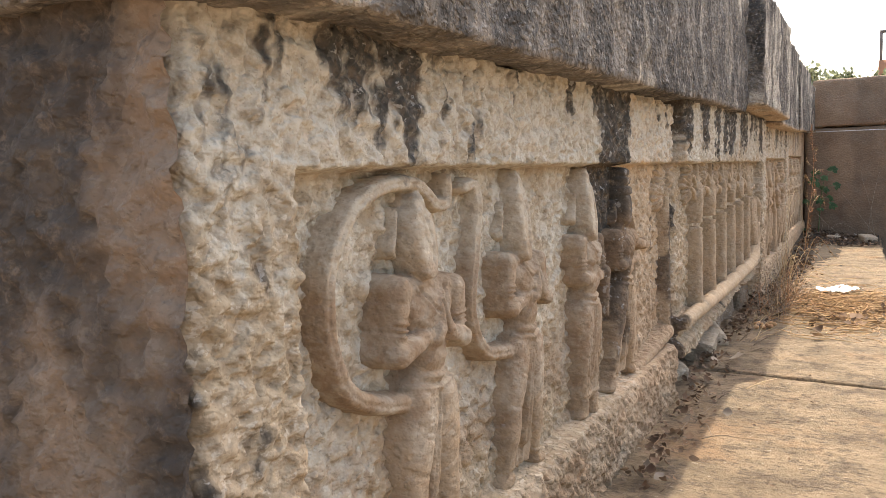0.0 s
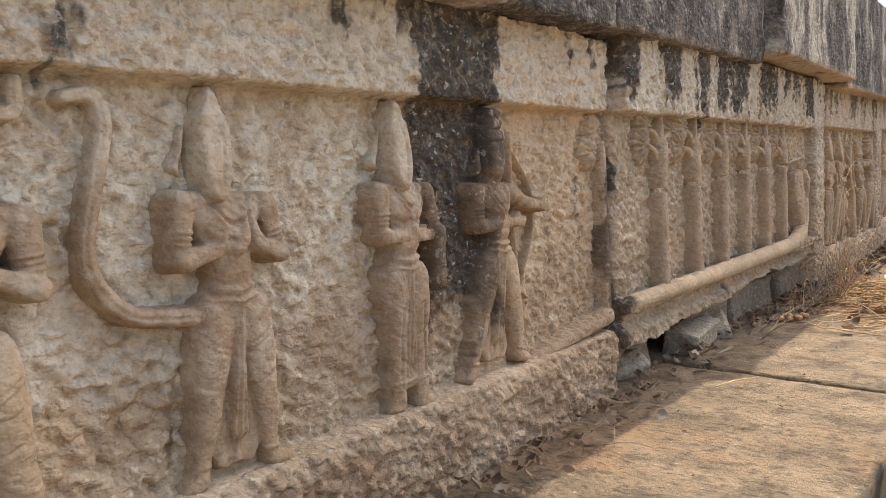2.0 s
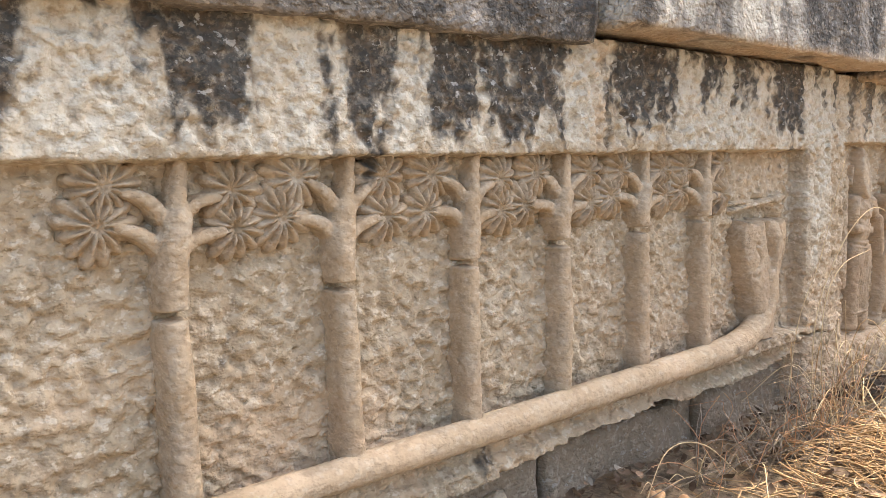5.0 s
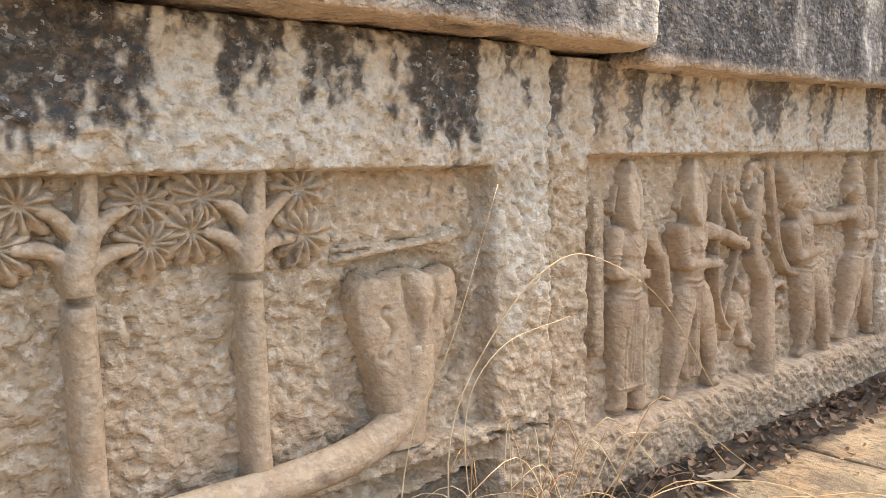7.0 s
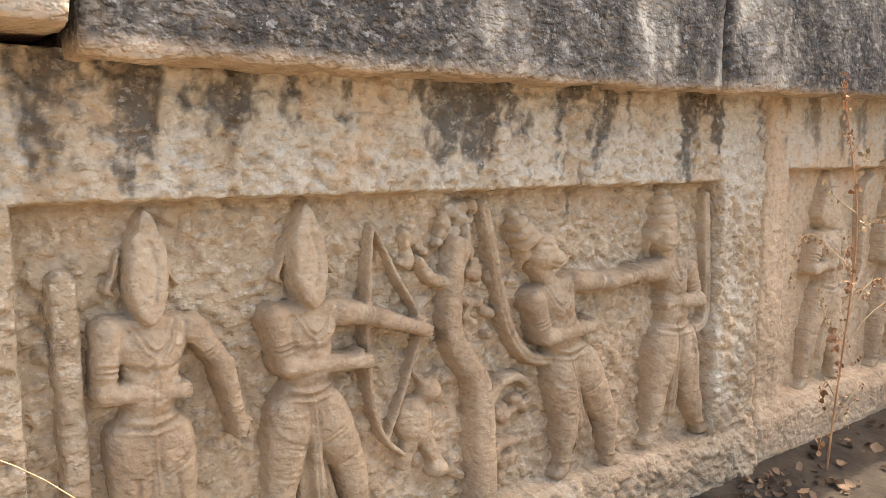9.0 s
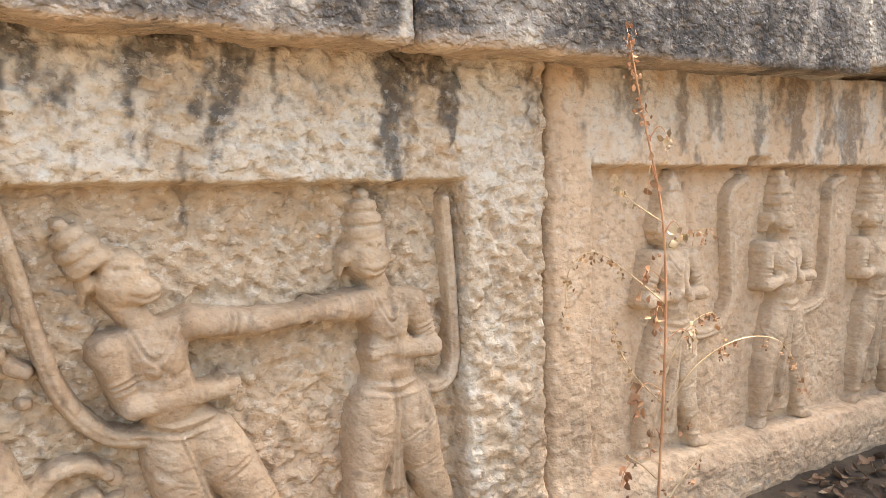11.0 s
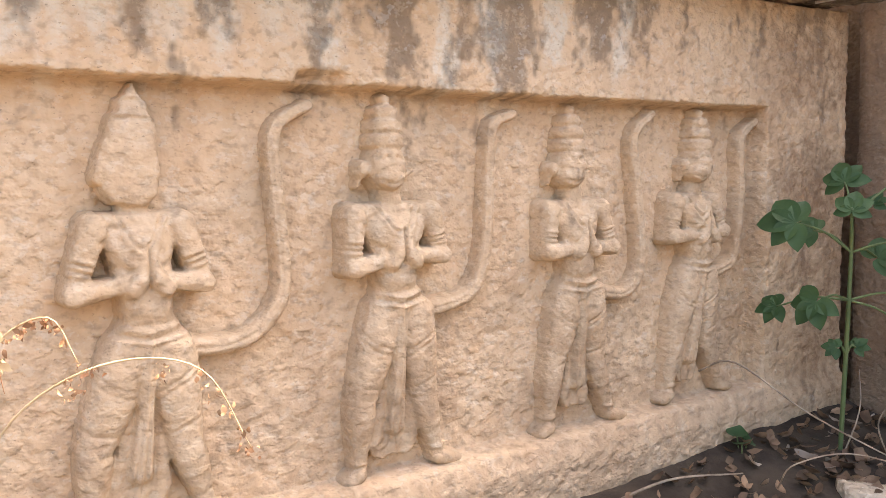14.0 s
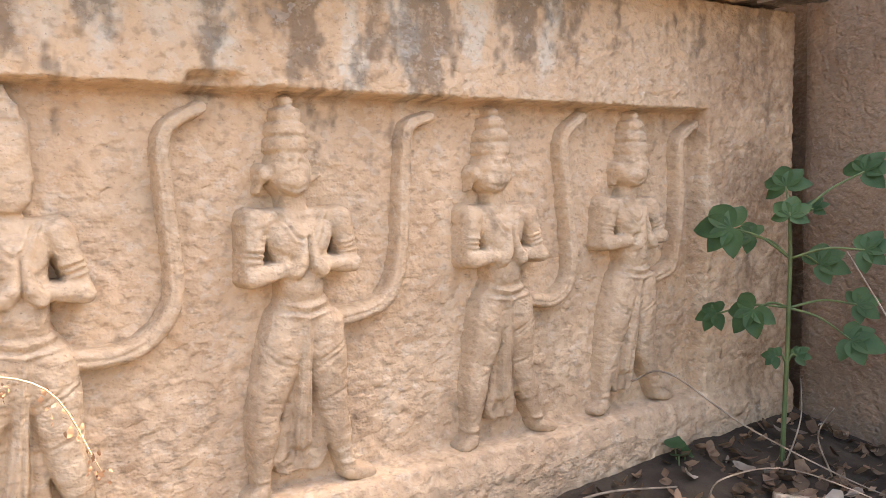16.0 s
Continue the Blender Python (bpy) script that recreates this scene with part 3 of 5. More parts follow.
def skewed(a, b, y0, y1):
    """Shears the two short edges of a slab, so that joints run aslant, and lets the long edge waver."""
    def move(p):
        t = (p[:, 1] - y0) / (y1 - y0)
        s = (p[:, 0] + 0.9) / 1.1
        p[:, 1] += (a * (1 - t) + b * t) * s
        p[:, 0] += 0.014 * (vnoise(p[:, 1] * 4, 0, 0, 7) - 0.5) * step(0.0, 0.2, p[:, 0])
        return p
    return move


for y0, y1, a, b, top, xe in ((-1.4, 0.9, 0.0, -0.05, 0.452, 0.19), (0.91, 2.05, -0.05, -0.02, 0.458, 0.185), (2.06, 3.795, -0.02, -0.15, 0.46, 0.19), (3.825, 5.42, -0.15, 0.03, 0.462, 0.205),
                              (5.44, 7.1, 0.03, 0.0, 0.462, 0.20), (7.12, 8.7, 0.0, -0.04, 0.46, 0.21), (8.72, 10.85, -0.04, 0.0, 0.458, 0.20)):
    part("slab", rough_box("slab", (-0.96, y0, top - 0.17), (xe, y1, top), PAVING, 0.02, 0.012, 0.011, int(y0 * 10) + 50, lambda p, xe=xe: (0.92 * step(xe - 0.02, xe - 0.008, p[:, 0]) * step(0.25, 0.5, fbm(p[:, 1] * 8, p[:, 2] * 8, 0, 77)), p[:, 0] * 0, p[:, 0] * 0), 6, skewed(a, b, y0, y1)), pavement)
part("platform_base", rough_box("platform_base", (-0.9, -1.4, -0.1), (0.16, 10.85, 0.29), BROWN, 0.06, 0.03, 0.03, 33, (0.6, 0, 0), 5), pavement, "dark rubble base below the slab edge")


# ---- carved reliefs ----
class Relief:
    """A carving on the wall, built up from limbs and bosses as a field of heights over y and z."""

    def __init__(self, u0, u1, v0, v1, size=0.0034):
        self.U, self.V = grid(u0, u1, v0, v1, size)
        self.H = np.full(self.U.shape, -0.015)

    def near(self, a, b):
        d = np.array(b, float) - a
        t = np.clip(((self.U - a[0]) * d[0] + (self.V - a[1]) * d[1]) / max(d @ d, 1e-9), 0, 1)
        return t, np.hypot(self.U - a[0] - t * d[0], self.V - a[1] - t * d[1])

    def limb(self, a, b, ra, rb, lift=0.0, flat=0.85):
        t, d = self.near(a, b)
        r = ra + (rb - ra) * t
        h = lift + flat * r * np.clip(1 - (d / r) ** 2.5, 0, 1) ** 0.5
        self.H = np.where(d < r, np.maximum(self.H, h), self.H)
        return self

    def line(self, points, radii, lift=0.0, flat=0.85):
        p = curve_points(points, 6)
        rr = np.interp(np.linspace(0, 1, len(p)), np.linspace(0, 1, len(radii)), radii)
        for i in range(len(p) - 1):
            self.limb(p[i], p[i + 1], rr[i], rr[i + 1], lift, flat)
        return self

    def boss(self, u, v, ru, rv, h, lift=0.0, turn=0.0):
        c, s = math.cos(turn), math.sin(turn)
        x, y = (self.U - u) * c + (self.V - v) * s, (self.V - v) * c - (self.U - u) * s
        q = (x / ru) ** 2 + (y / rv) ** 2
        self.H = np.where(q < 1, np.maximum(self.H, lift + h * np.clip(1 - q ** 1.25, 0, 1) ** 0.5), self.H)
        return self

    def spun(self, a, b, at, half, top, power=2.5, lift=0.0):
        """A rounded mass along a-b whose half width and height are given at shares of its length."""
        d = np.array(b, float) - np.array(a, float)
        ln = max(np.linalg.norm(d), 1e-6)
        d /= ln
        t = ((self.U - a[0]) * d[0] + (self.V - a[1]) * d[1]) / ln
        off = np.abs((self.U - a[0]) * d[1] - (self.V - a[1]) * d[0])
        w, h = np.interp(t, at, half), np.interp(t, at, top)
        full = lift + h * np.clip(1 - (off / np.maximum(w, 1e-5)) ** power, 0, 1) ** 0.5
        self.H = np.where((off < w) & (t >= 0) & (t <= 1), np.maximum(self.H, full), self.H)
        return self

    def band(self, points, w, h):
        """A raised band (h over 0) or a cut line (under 0) on what is carved already."""
        near = np.full(self.U.shape, 9.0)
        for a, b in zip(points, points[1:]):
            near = np.minimum(near, self.near(a, b)[1])
        self.H = np.where(self.H > 0, self.H + 1.5 * h * np.exp(-(near / w) ** 2), self.H)
        return self

    def mesh(self, name, plane, seed=0, rough=0.0016, mat=None, rise=0.02):
        H = np.where(self.H > -0.01, self.H + rise, self.H)
        for _ in range(1):
            P = np.pad(H, 1, mode="edge")
            H = (P[:-2, 1:-1] + P[2:, 1:-1] + P[1:-1, :-2] + P[1:-1, 2:] + 2 * H) / 6
        wear = rough * (fbm(self.U * 60, self.V * 60, 0, seed, 3) - 0.5) * 2 - 0.0014 * step(0.56, 0.75, fbm(self.U * 38, self.V * 38, 0, seed + 3, 2))
        H = np.where(H > -0.006, H + wear, H)
        top = np.maximum(np.maximum(H[:-1, :-1], H[1:, :-1]), np.maximum(H[1:, 1:], H[:-1, 1:]))
        quads = cells(H.shape, top > -0.012)
        verts = np.stack([plane + H, self.U, self.V], -1).reshape(-1, 3)
        verts, quads, used = squeeze(verts, quads)
        black, ochre, pale = stains(verts[:, 1], verts[:, 2])
        # higher parts of the carving turn paler, more ochre and less black
        carved_share = np.clip(self.H.ravel()[used] / 0.05, 0, 1)
        grain = fbm(verts[:, 1] * 20, verts[:, 2] * 20, 0, seed + 9)
        return mesh_of(name, verts, quads, mat or STONE, (black * (1 - 0.25 * carved_share * grain), np.maximum(0.7 * ochre, 0.2 * step(0.3, 0.6, grain) * carved_share), np.clip(0.6 * pale + 0.12 * carved_share * step(0.42, 0.62, grain), 0, 1), soil_and_shade(verts[:, 1], verts[:, 2], True)))


def across(a, b, at, half):
    """Two points either side of the line a-b, a share of the way along it."""
    a, b = np.array(a, float), np.array(b, float)
    d = (b - a) / max(np.linalg.norm(b - a), 1e-6)
    c, n = a + (b - a) * at, np.array([-d[1], d[0]]) * half
    return tuple(c - n), tuple(c + n)


def between(a, b, t):
    return (a[0] + (b[0] - a[0]) * t, a[1] + (b[1] - a[1]) * t)


def carved_leg(r, hip, knee, foot, k, s, robe, lift):
    """Thigh, calf, ankle rings and foot; the garment's folds are cut lines."""
    r.line([hip, between(hip, knee, 0.5), knee], (0.045 * k, 0.046 * k, 0.042 * k, 0.037 * k, 0.032 * k), lift, 0.92)
    calf = between(knee, foot, 0.38)
    r.line([knee, calf, foot], (0.031 * k, 0.031 * k, 0.028 * k, (0.027 if robe else 0.020) * k, (0.026 if robe else 0.017) * k), lift, 0.98)
    way = 1 - 2 * s
    for at, tilt in ((0.30, 0.6), (0.37, 0.6), (0.80, 0.4)):
        c = between(hip, knee, at)
        r.band([(c[0] - 0.05, c[1] + 0.05 * tilt * way), (c[0] - 0.015, c[1] - 0.006), (c[0] + 0.05, c[1] - 0.05 * tilt * way)], 0.0024, -0.0026)
    if robe:
        for at in (0.18, 0.42, 0.66):
            c = between(knee, foot, at)
            r.band([(c[0] - 0.04, c[1] + 0.03 * way), (c[0], c[1] - 0.008), (c[0] + 0.04, c[1] - 0.03 * way)], 0.0024, -0.0026)
    else:
        for dz in (0.026,):
            r.band([(foot[0] - 0.028, foot[1] + dz + 0.002), (foot[0] + 0.028, foot[1] + dz)], 0.0028, 0.0035)


def carved_sash(r, top, end, w, hip):
    """Low cloth spread between the legs, ending in two points, and a pleated ribbon over it."""
    t = np.clip((hip[1] - r.V) / (hip[1] - end[1]), 0, 1)
    off = r.U - (hip[0] + (end[0] - hip[0]) * t)
    half = np.interp(t, (0, 0.75, 0.88, 1.0), (0.018, 1.25 * w, 1.45 * w, 1.0 * w))
    hem = end[1] + 0.34 * np.abs(np.abs(off) - 0.55 * w)
    cloth = 0.009 + 0.0035 * np.cos(off / np.maximum(half, 1e-4) * 9)
    r.H = np.where((np.abs(off) < half) & (r.V < hip[1]) & (r.V > hem), np.maximum(r.H, cloth), r.H)
    low = between(top, end, 0.86)
    r.spun(low, top, (0, 0.05, 0.5, 1), (0.006, 0.022, 0.013, 0.012), (0.014, 0.022, 0.036, 0.046), 5.0)
    for o in (-0.4, 0.4):
        r.band([(low[0] + o * 0.016, low[1]), (top[0] + o * 0.010, top[1])], 0.0022, -0.0045)


def carved_head(r, hat, head, crown, neck, k, muzzle):
    lean = np.array(crown) - np.array(head)
    up = lambda t: tuple(np.array(head) + lean * t)
    if hat == "cone":
        # face and crown sheared off flat: a long shield shape with a worn point
        r.limb(neck, up(0.12), 0.026 * k, 0.024 * k, 0.004, 0.9)
        r.spun(up(-0.20), crown, (0, 0.08, 0.25, 0.42, 0.6, 0.74, 0.80, 0.87, 0.93, 1.0), np.array((0.006, 0.024, 0.035, 0.038, 0.036, 0.031, 0.022, 0.018, 0.014, 0.003)) * k,
               (0.050, 0.050, 0.047, 0.043, 0.038, 0.032, 0.026, 0.026, 0.022, 0.014), 7.0)
        r.band([up(0.66), (up(0.4)[0] + 0.012, up(0.4)[1]), (up(0.05)[0] + 0.006, up(0.05)[1])], 0.003, -0.003)
        r.line([(head[0] - 0.040, head[1] + 0.10), (head[0] - 0.052, head[1] + 0.055), (head[0] - 0.064, head[1] + 0.03), (head[0] - 0.05, head[1] + 0.016)], (0.004, 0.006, 0.009, 0.004), 0.0, 1.0)
        r.line([(head[0] + 0.040, head[1] + 0.095), (head[0] + 0.047, head[1] + 0.05), (head[0] + 0.062, head[1] + 0.03)], (0.003, 0.005, 0.006), 0.0, 1.0)
    elif hat == "tall":
        r.limb(neck, up(0.1), 0.028, 0.026, 0.004, 0.9)
        r.spun(up(-0.06), crown, (0, 0.08, 0.3, 0.5, 0.54, 0.66, 0.70, 0.82, 0.86, 0.95, 1.0), (0.012, 0.028, 0.036, 0.037, 0.043, 0.041, 0.037, 0.040, 0.034, 0.036, 0.026),
               (0.036, 0.044, 0.046, 0.042, 0.046, 0.044, 0.038, 0.042, 0.036, 0.038, 0.022), 4.0)
        for t in (0.5, 0.67, 0.83):
            c = up(t)
            r.band([(c[0] - 0.05, c[1]), (c[0] + 0.05, c[1])], 0.003, -0.006)
        r.line([(head[0] - 0.05, head[1] + 0.07), (head[0] - 0.056, head[1] + 0.02), (head[0] - 0.066, head[1] + 0.006)], (0.007, 0.012, 0.006), 0.0, 1.2)
    elif hat == "broken":
        # head hacked away to a slab that juts past the jaw
        r.limb(neck, up(0.1), 0.026, 0.026, 0.0, 0.8)
        r.spun(up(-0.08), crown, (0, 0.10, 0.28, 0.45, 0.62, 0.72, 0.76, 0.86, 0.90, 1.0), (0.030, 0.046, 0.050, 0.044, 0.041, 0.037, 0.027, 0.025, 0.013, 0.004),
               (0.030, 0.036, 0.038, 0.038, 0.036, 0.034, 0.030, 0.028, 0.022, 0.014), 7.0)
        r.line([(head[0] - 0.02, head[1] + 0.075), (head[0] - 0.045, head[1] + 0.03)], (0.026, 0.020, 0.014), 0.014, 0.9)
        for t in (0.68, 0.84):
            c = up(t)
            r.band([(c[0] - 0.045, c[1]), (c[0] + 0.045, c[1])], 0.003, -0.005)
    else:
        r.limb(neck, up(0.14), 0.027, 0.027, 0.002, 0.9)
        r.boss(head[0] + muzzle * 0.15, head[1] + 0.038, 0.043 * k ** 0.5, 0.052, 0.046, 0.002)
        r.boss(head[0] + muzzle, head[1] + 0.018, 0.031, 0.026, 0.026, 0.026)
        m = (head[0] + muzzle, head[1])
        r.band([(m[0] - 0.024, m[1] + 0.012), (m[0], m[1] + 0.004), (m[0] + 0.024, m[1] + 0.012)], 0.0022, -0.005)
        for s in (-1, 1):
            r.boss(m[0] + s * 0.008, m[1] + 0.032, 0.005, 0.004, 0.004, 0.046)
            e = (head[0] + 0.5 * muzzle + s * 0.019, head[1] + 0.056)
            r.band([(e[0] - 0.009, e[1]), (e[0] + 0.009, e[1])], 0.0045, -0.007)
            r.boss(e[0], e[1], 0.008, 0.005, 0.006, 0.034)
        r.band([(head[0] - 0.05, head[1] + 0.072), (head[0], head[1] + 0.080), (head[0] + 0.05, head[1] + 0.072)], 0.004, 0.005)
        r.spun(up(0.40), crown, (0, 0.05, 0.22, 0.27, 0.33, 0.48, 0.53, 0.60, 0.74, 0.79, 0.86, 0.93, 1.0), (0.036, 0.041, 0.040, 0.032, 0.037, 0.035, 0.025, 0.029, 0.026, 0.011, 0.014, 0.012, 0.002),
               (0.034, 0.042, 0.042, 0.033, 0.040, 0.038, 0.029, 0.034, 0.032, 0.018, 0.022, 0.018, 0.006), 2.6)
        r.boss(head[0] - 0.050, head[1] + 0.034, 0.015, 0.020, 0.024)
        r.limb((head[0] - 0.054, head[1] + 0.02), (head[0] - 0.058, head[1] + 0.0), 0.008, 0.005, 0.0, 1.2)
        r.limb((head[0] + 0.042, head[1] + 0.022), (head[0] + 0.066, head[1] + 0.030), 0.010, 0.006, 0.0, 1.2)


def figure(label, face, crown, head, sh, el, palm, waist, hips, knees, feet, seed, hat="cone", tail=None, drape=None, robe=False, prayer=True, muzzle=0.0, extra=None, thick=1.0):
    """A standing figure in relief. Pairs are (y, z), first the one nearer the start of the wall."""
    plane = face - RECESS + 0.002
    pts = [crown, head, *sh, *el, *palm, waist, *hips, *knees, *feet, *(tail or ())]
    r = Relief(min(p[0] for p in pts) - 0.08, max(p[0] for p in pts) + 0.09, min(p[1] for p in pts) - 0.03, max(p[1] for p in pts) + 0.04, 0.0027)
    k = thick
    neck = ((sh[0][0] + sh[1][0]) / 2, (sh[0][1] + sh[1][1]) / 2 + 0.004)
    span = math.dist(*sh) / 2
    hip = ((hips[0][0] + hips[1][0]) / 2, (hips[0][1] + hips[1][1]) / 2)
    if tail:
        r.line(tail, (0.020, 0.018, 0.017, 0.016, 0.015, 0.013), 0.002, 1.25)
        r.band([(p[0] - 0.006, p[1]) for p in curve_points(tail, 5)], 0.002, -0.003)
    mid_foot = between(feet[0], feet[1], 0.5)
    if robe:
        r.spun((mid_foot[0], mid_foot[1] + 0.035), waist, (0, 0.04, 0.3, 0.7, 0.9, 1.0), (0.062, 0.068, 0.056, 0.066, 0.062, 0.044), (0.018, 0.024, 0.024, 0.03, 0.034, 0.03), 3.0)
    elif drape:
        carved_sash(r, (waist[0], waist[1] - 0.02), (drape[0], drape[1]), drape[2], hip)
    for s in (0, 1):
        carved_leg(r, between(hips[s], waist, 0.12), knees[s], feet[s], k, s, robe, 0.004 if s else 0.0)
        toe = 0.05 if s else -0.025
        r.line([(feet[s][0], feet[s][1] + 0.004), (feet[s][0] + 0.6 * toe, feet[s][1] - 0.006), (feet[s][0] + toe, feet[s][1] - 0.010)], (0.019, 0.018, 0.013), 0.0, 1.3)
    # hips and belt
    r.spun((hip[0], hip[1] - 0.035), (waist[0], waist[1] + 0.012), (0, 0.35, 0.7, 1.0), np.array((0.050, 0.070, 0.060, 0.044)) * k, (0.02, 0.040, 0.045, 0.034), 2.6)
    if drape or robe:
        low = (drape[0], drape[1]) if drape else (mid_foot[0], mid_foot[1] + 0.04)
        r.spun(between((waist[0], waist[1] - 0.02), low, 0.84), (waist[0], waist[1] - 0.02), (0, 0.05, 0.5, 1), (0.010, 0.020, 0.013, 0.011), (0.020, 0.028, 0.042, 0.050), 6.0)
        for o in (-0.45, 0.45):
            r.band([(low[0] + o * 0.016, low[1] + 0.03), (waist[0] + o * 0.010, waist[1] - 0.02)], 0.0022, -0.005)
    if robe:
        for o in (-0.034, 0.036):
            r.band([(hip[0] + o, hip[1] - 0.06), (mid_foot[0] + 1.2 * o, mid_foot[1] + 0.05)], 0.003, -0.005)
        r.band([(mid_foot[0] - 0.07, mid_foot[1] + 0.055), (mid_foot[0] + 0.07, mid_foot[1] + 0.055)], 0.003, 0.004)
    for dz, h in ((-0.010, 0.0045), (-0.022, -0.0045), (-0.030, 0.0035)):
        r.band([(waist[0] - 0.075, waist[1] + dz + 0.010), (waist[0], waist[1] + dz - 0.004), (waist[0] + 0.075, waist[1] + dz + 0.010)], 0.003, h)
    # trunk: belly, ribs, chest, shoulders
    r.spun(waist, neck, (0, 0.12, 0.35, 0.6, 0.8, 0.93, 1.0), (0.043 * k, 0.045 * k, 0.047 * k, 0.72 * span, 0.86 * span, 0.90 * span, 0.5 * span), (0.040, 0.047, 0.045, 0.050, 0.048, 0.040, 0.028), 3.2, 0.0)
    r.limb(between(sh[0], sh[1], 0.08), between(sh[0], sh[1], 0.92), 0.024 * k, 0.024 * k, 0.006, 1.0)
    chest = between(waist, neck, 0.62)
    r.band([(chest[0] - 0.6 * span, chest[1] - 0.004), (chest[0] - 0.28 * span, chest[1] - 0.020), (chest[0], chest[1] - 0.006), (chest[0] + 0.28 * span, chest[1] - 0.020), (chest[0] + 0.6 * span, chest[1] - 0.004)], 0.006, -0.0042)
    for wide, drop, h in ((0.42, 0.034, 0.0032), (0.58, 0.052, 0.0036), (0.50, 0.043, -0.003)):
        r.band([(neck[0] - wide * span, neck[1] + 0.012), (neck[0] - 0.4 * wide * span, neck[1] - 0.75 * drop), (neck[0], neck[1] - drop), (neck[0] + 0.4 * wide * span, neck[1] - 0.75 * drop), (neck[0] + wide * span, neck[1] + 0.012)], 0.0028, h)
    r.boss(neck[0], neck[1] - 0.060, 0.007, 0.010, 0.007, 0.048)
    r.band([(neck[0] + 0.6 * span, neck[1] + 0.01), (chest[0] + 0.1 * span, chest[1] - 0.01), (waist[0] - 0.030 * k, waist[1] + 0.018)], 0.0026, 0.0034)
    carved_head(r, hat, head, crown, neck, k, muzzle)
    # arms
    for s in (0, 1):
        r.boss(sh[s][0], sh[s][1] - 0.004, 0.028 * k, 0.030, 0.036, 0.006)
        r.limb(sh[s], el[s], 0.025 * k, 0.0205 * k, 0.014, 1.1)
        for at in (0.50, 0.60, 0.70):
            r.band(across(sh[s], el[s], at, 0.028), 0.0026, 0.0034)
        for at in (0.55, 0.65):
            r.band(across(sh[s], el[s], at, 0.028), 0.0022, -0.0036)
        r.limb(el[s], palm[s], 0.0200 * k, 0.0140 * k, 0.030, 1.1)
        for at in (0.72, 0.80):
            r.band(across(el[s], palm[s], at, 0.022), 0.0026, 0.0034)
    if prayer:
        c = between(palm[0], palm[1], 0.5)
        for s in (-1, 1):
            r.line([(c[0] + s * 0.026, c[1] - 0.010), (c[0] + s * 0.011, c[1] + 0.014), (c[0] + s * 0.0045, c[1] + 0.058)], (0.015, 0.015, 0.011, 0.005), 0.046, 1.0)
        r.band([(c[0], c[1] - 0.012), (c[0], c[1] + 0.055)], 0.002, -0.009)
    else:
        for s in (0, 1):
            d = np.array(palm[s], float) - np.array(el[s], float)
            d /= max(np.linalg.norm(d), 1e-6)
            n = np.array([-d[1], d[0]])
            p = np.array(palm[s], float)
            r.limb(tuple(p - d * 0.006), tuple(p + d * 0.014), 0.016, 0.015, 0.036, 0.7)
            for i in range(4):
                q = p + d * 0.010 + n * (0.0115 - 0.0078 * i)
                r.limb(tuple(q), tuple(q + d * (0.032 - 0.004 * abs(i - 1.4))), 0.0046, 0.0034, 0.038, 1.4)
            q = p + n * 0.014
            r.limb(tuple(q), tuple(q + d * 0.014 + n * 0.010), 0.0056, 0.004, 0.036, 1.3)
    if extra:
        extra(r)
    ob = new("relief_figure", r.mesh("relief_figure", plane, seed, 0.0011, FIGURE, 0.018))
    return tagged(ob, label, "stone relief", "carved figures of the wall")


# first panel
figure("carved stone figure praying inside a looped tail", FACE1, (1.228, 1.368), (1.222, 1.235), ((1.142, 1.198), (1.345, 1.178)), ((1.118, 1.092), (1.352, 1.082)), ((1.238, 1.112), (1.272, 1.112)), (1.245, 1.045),
       ((1.205, 0.99), (1.283, 0.98)), ((1.192, 0.835), (1.305, 0.825)), ((1.185, 0.705), (1.335, 0.690)), 1,
       tail=[(1.18, 0.995), (1.09, 1.015), (1.006, 1.055), (0.963, 1.126), (0.955, 1.212), (0.981, 1.287), (1.052, 1.352), (1.148, 1.378), (1.242, 1.374), (1.308, 1.338), (1.352, 1.34), (1.358, 1.384)], drape=(1.245, 0.75, 0.04), thick=1.12)
figure("carved stone figure praying with a raised tail", FACE1, (1.692, 1.398), (1.682, 1.225), ((1.612, 1.192), (1.795, 1.182)), ((1.602, 1.092), (1.815, 1.088)), ((1.718, 1.118), (1.75, 1.118)), (1.71, 1.045),
       ((1.668, 0.985), (1.752, 0.98)), ((1.648, 0.835), (1.772, 0.825)), ((1.622, 0.695), (1.785, 0.690)), 2,
       tail=[(1.655, 0.99), (1.575, 1.0), (1.508, 1.017), (1.457, 1.072), (1.445, 1.132), (1.465, 1.219), (1.49, 1.317), (1.478, 1.368), (1.43, 1.364)], drape=(1.705, 0.70, 0.04))
figure("carved stone robed figure, one arm hanging", FACE1, (2.195, 1.398), (2.19, 1.225), ((2.12, 1.19), (2.285, 1.185)), ((2.122, 1.09), (2.312, 1.09)), ((2.25, 1.085), (2.316, 0.985)), (2.195, 1.045),
       ((2.165, 0.985), (2.238, 0.98)), ((2.168, 0.835), (2.24, 0.83)), ((2.165, 0.70), (2.245, 0.690)), 3, robe=True, prayer=False)


def bow_one(r):
    r.line([(2.685, 1.295), (2.735, 1.25), (2.79, 1.18), (2.808, 1.13), (2.795, 1.04), (2.75, 0.95), (2.728, 0.90)], (0.004, 0.005, 0.0055, 0.005, 0.004), 0.0, 1.2)
    r.line([(2.692, 1.33), (2.69, 1.15), (2.70, 1.02), (2.715, 0.90), (2.76, 0.862)], (0.007, 0.008, 0.008, 0.007, 0.006), 0.0, 1.1)


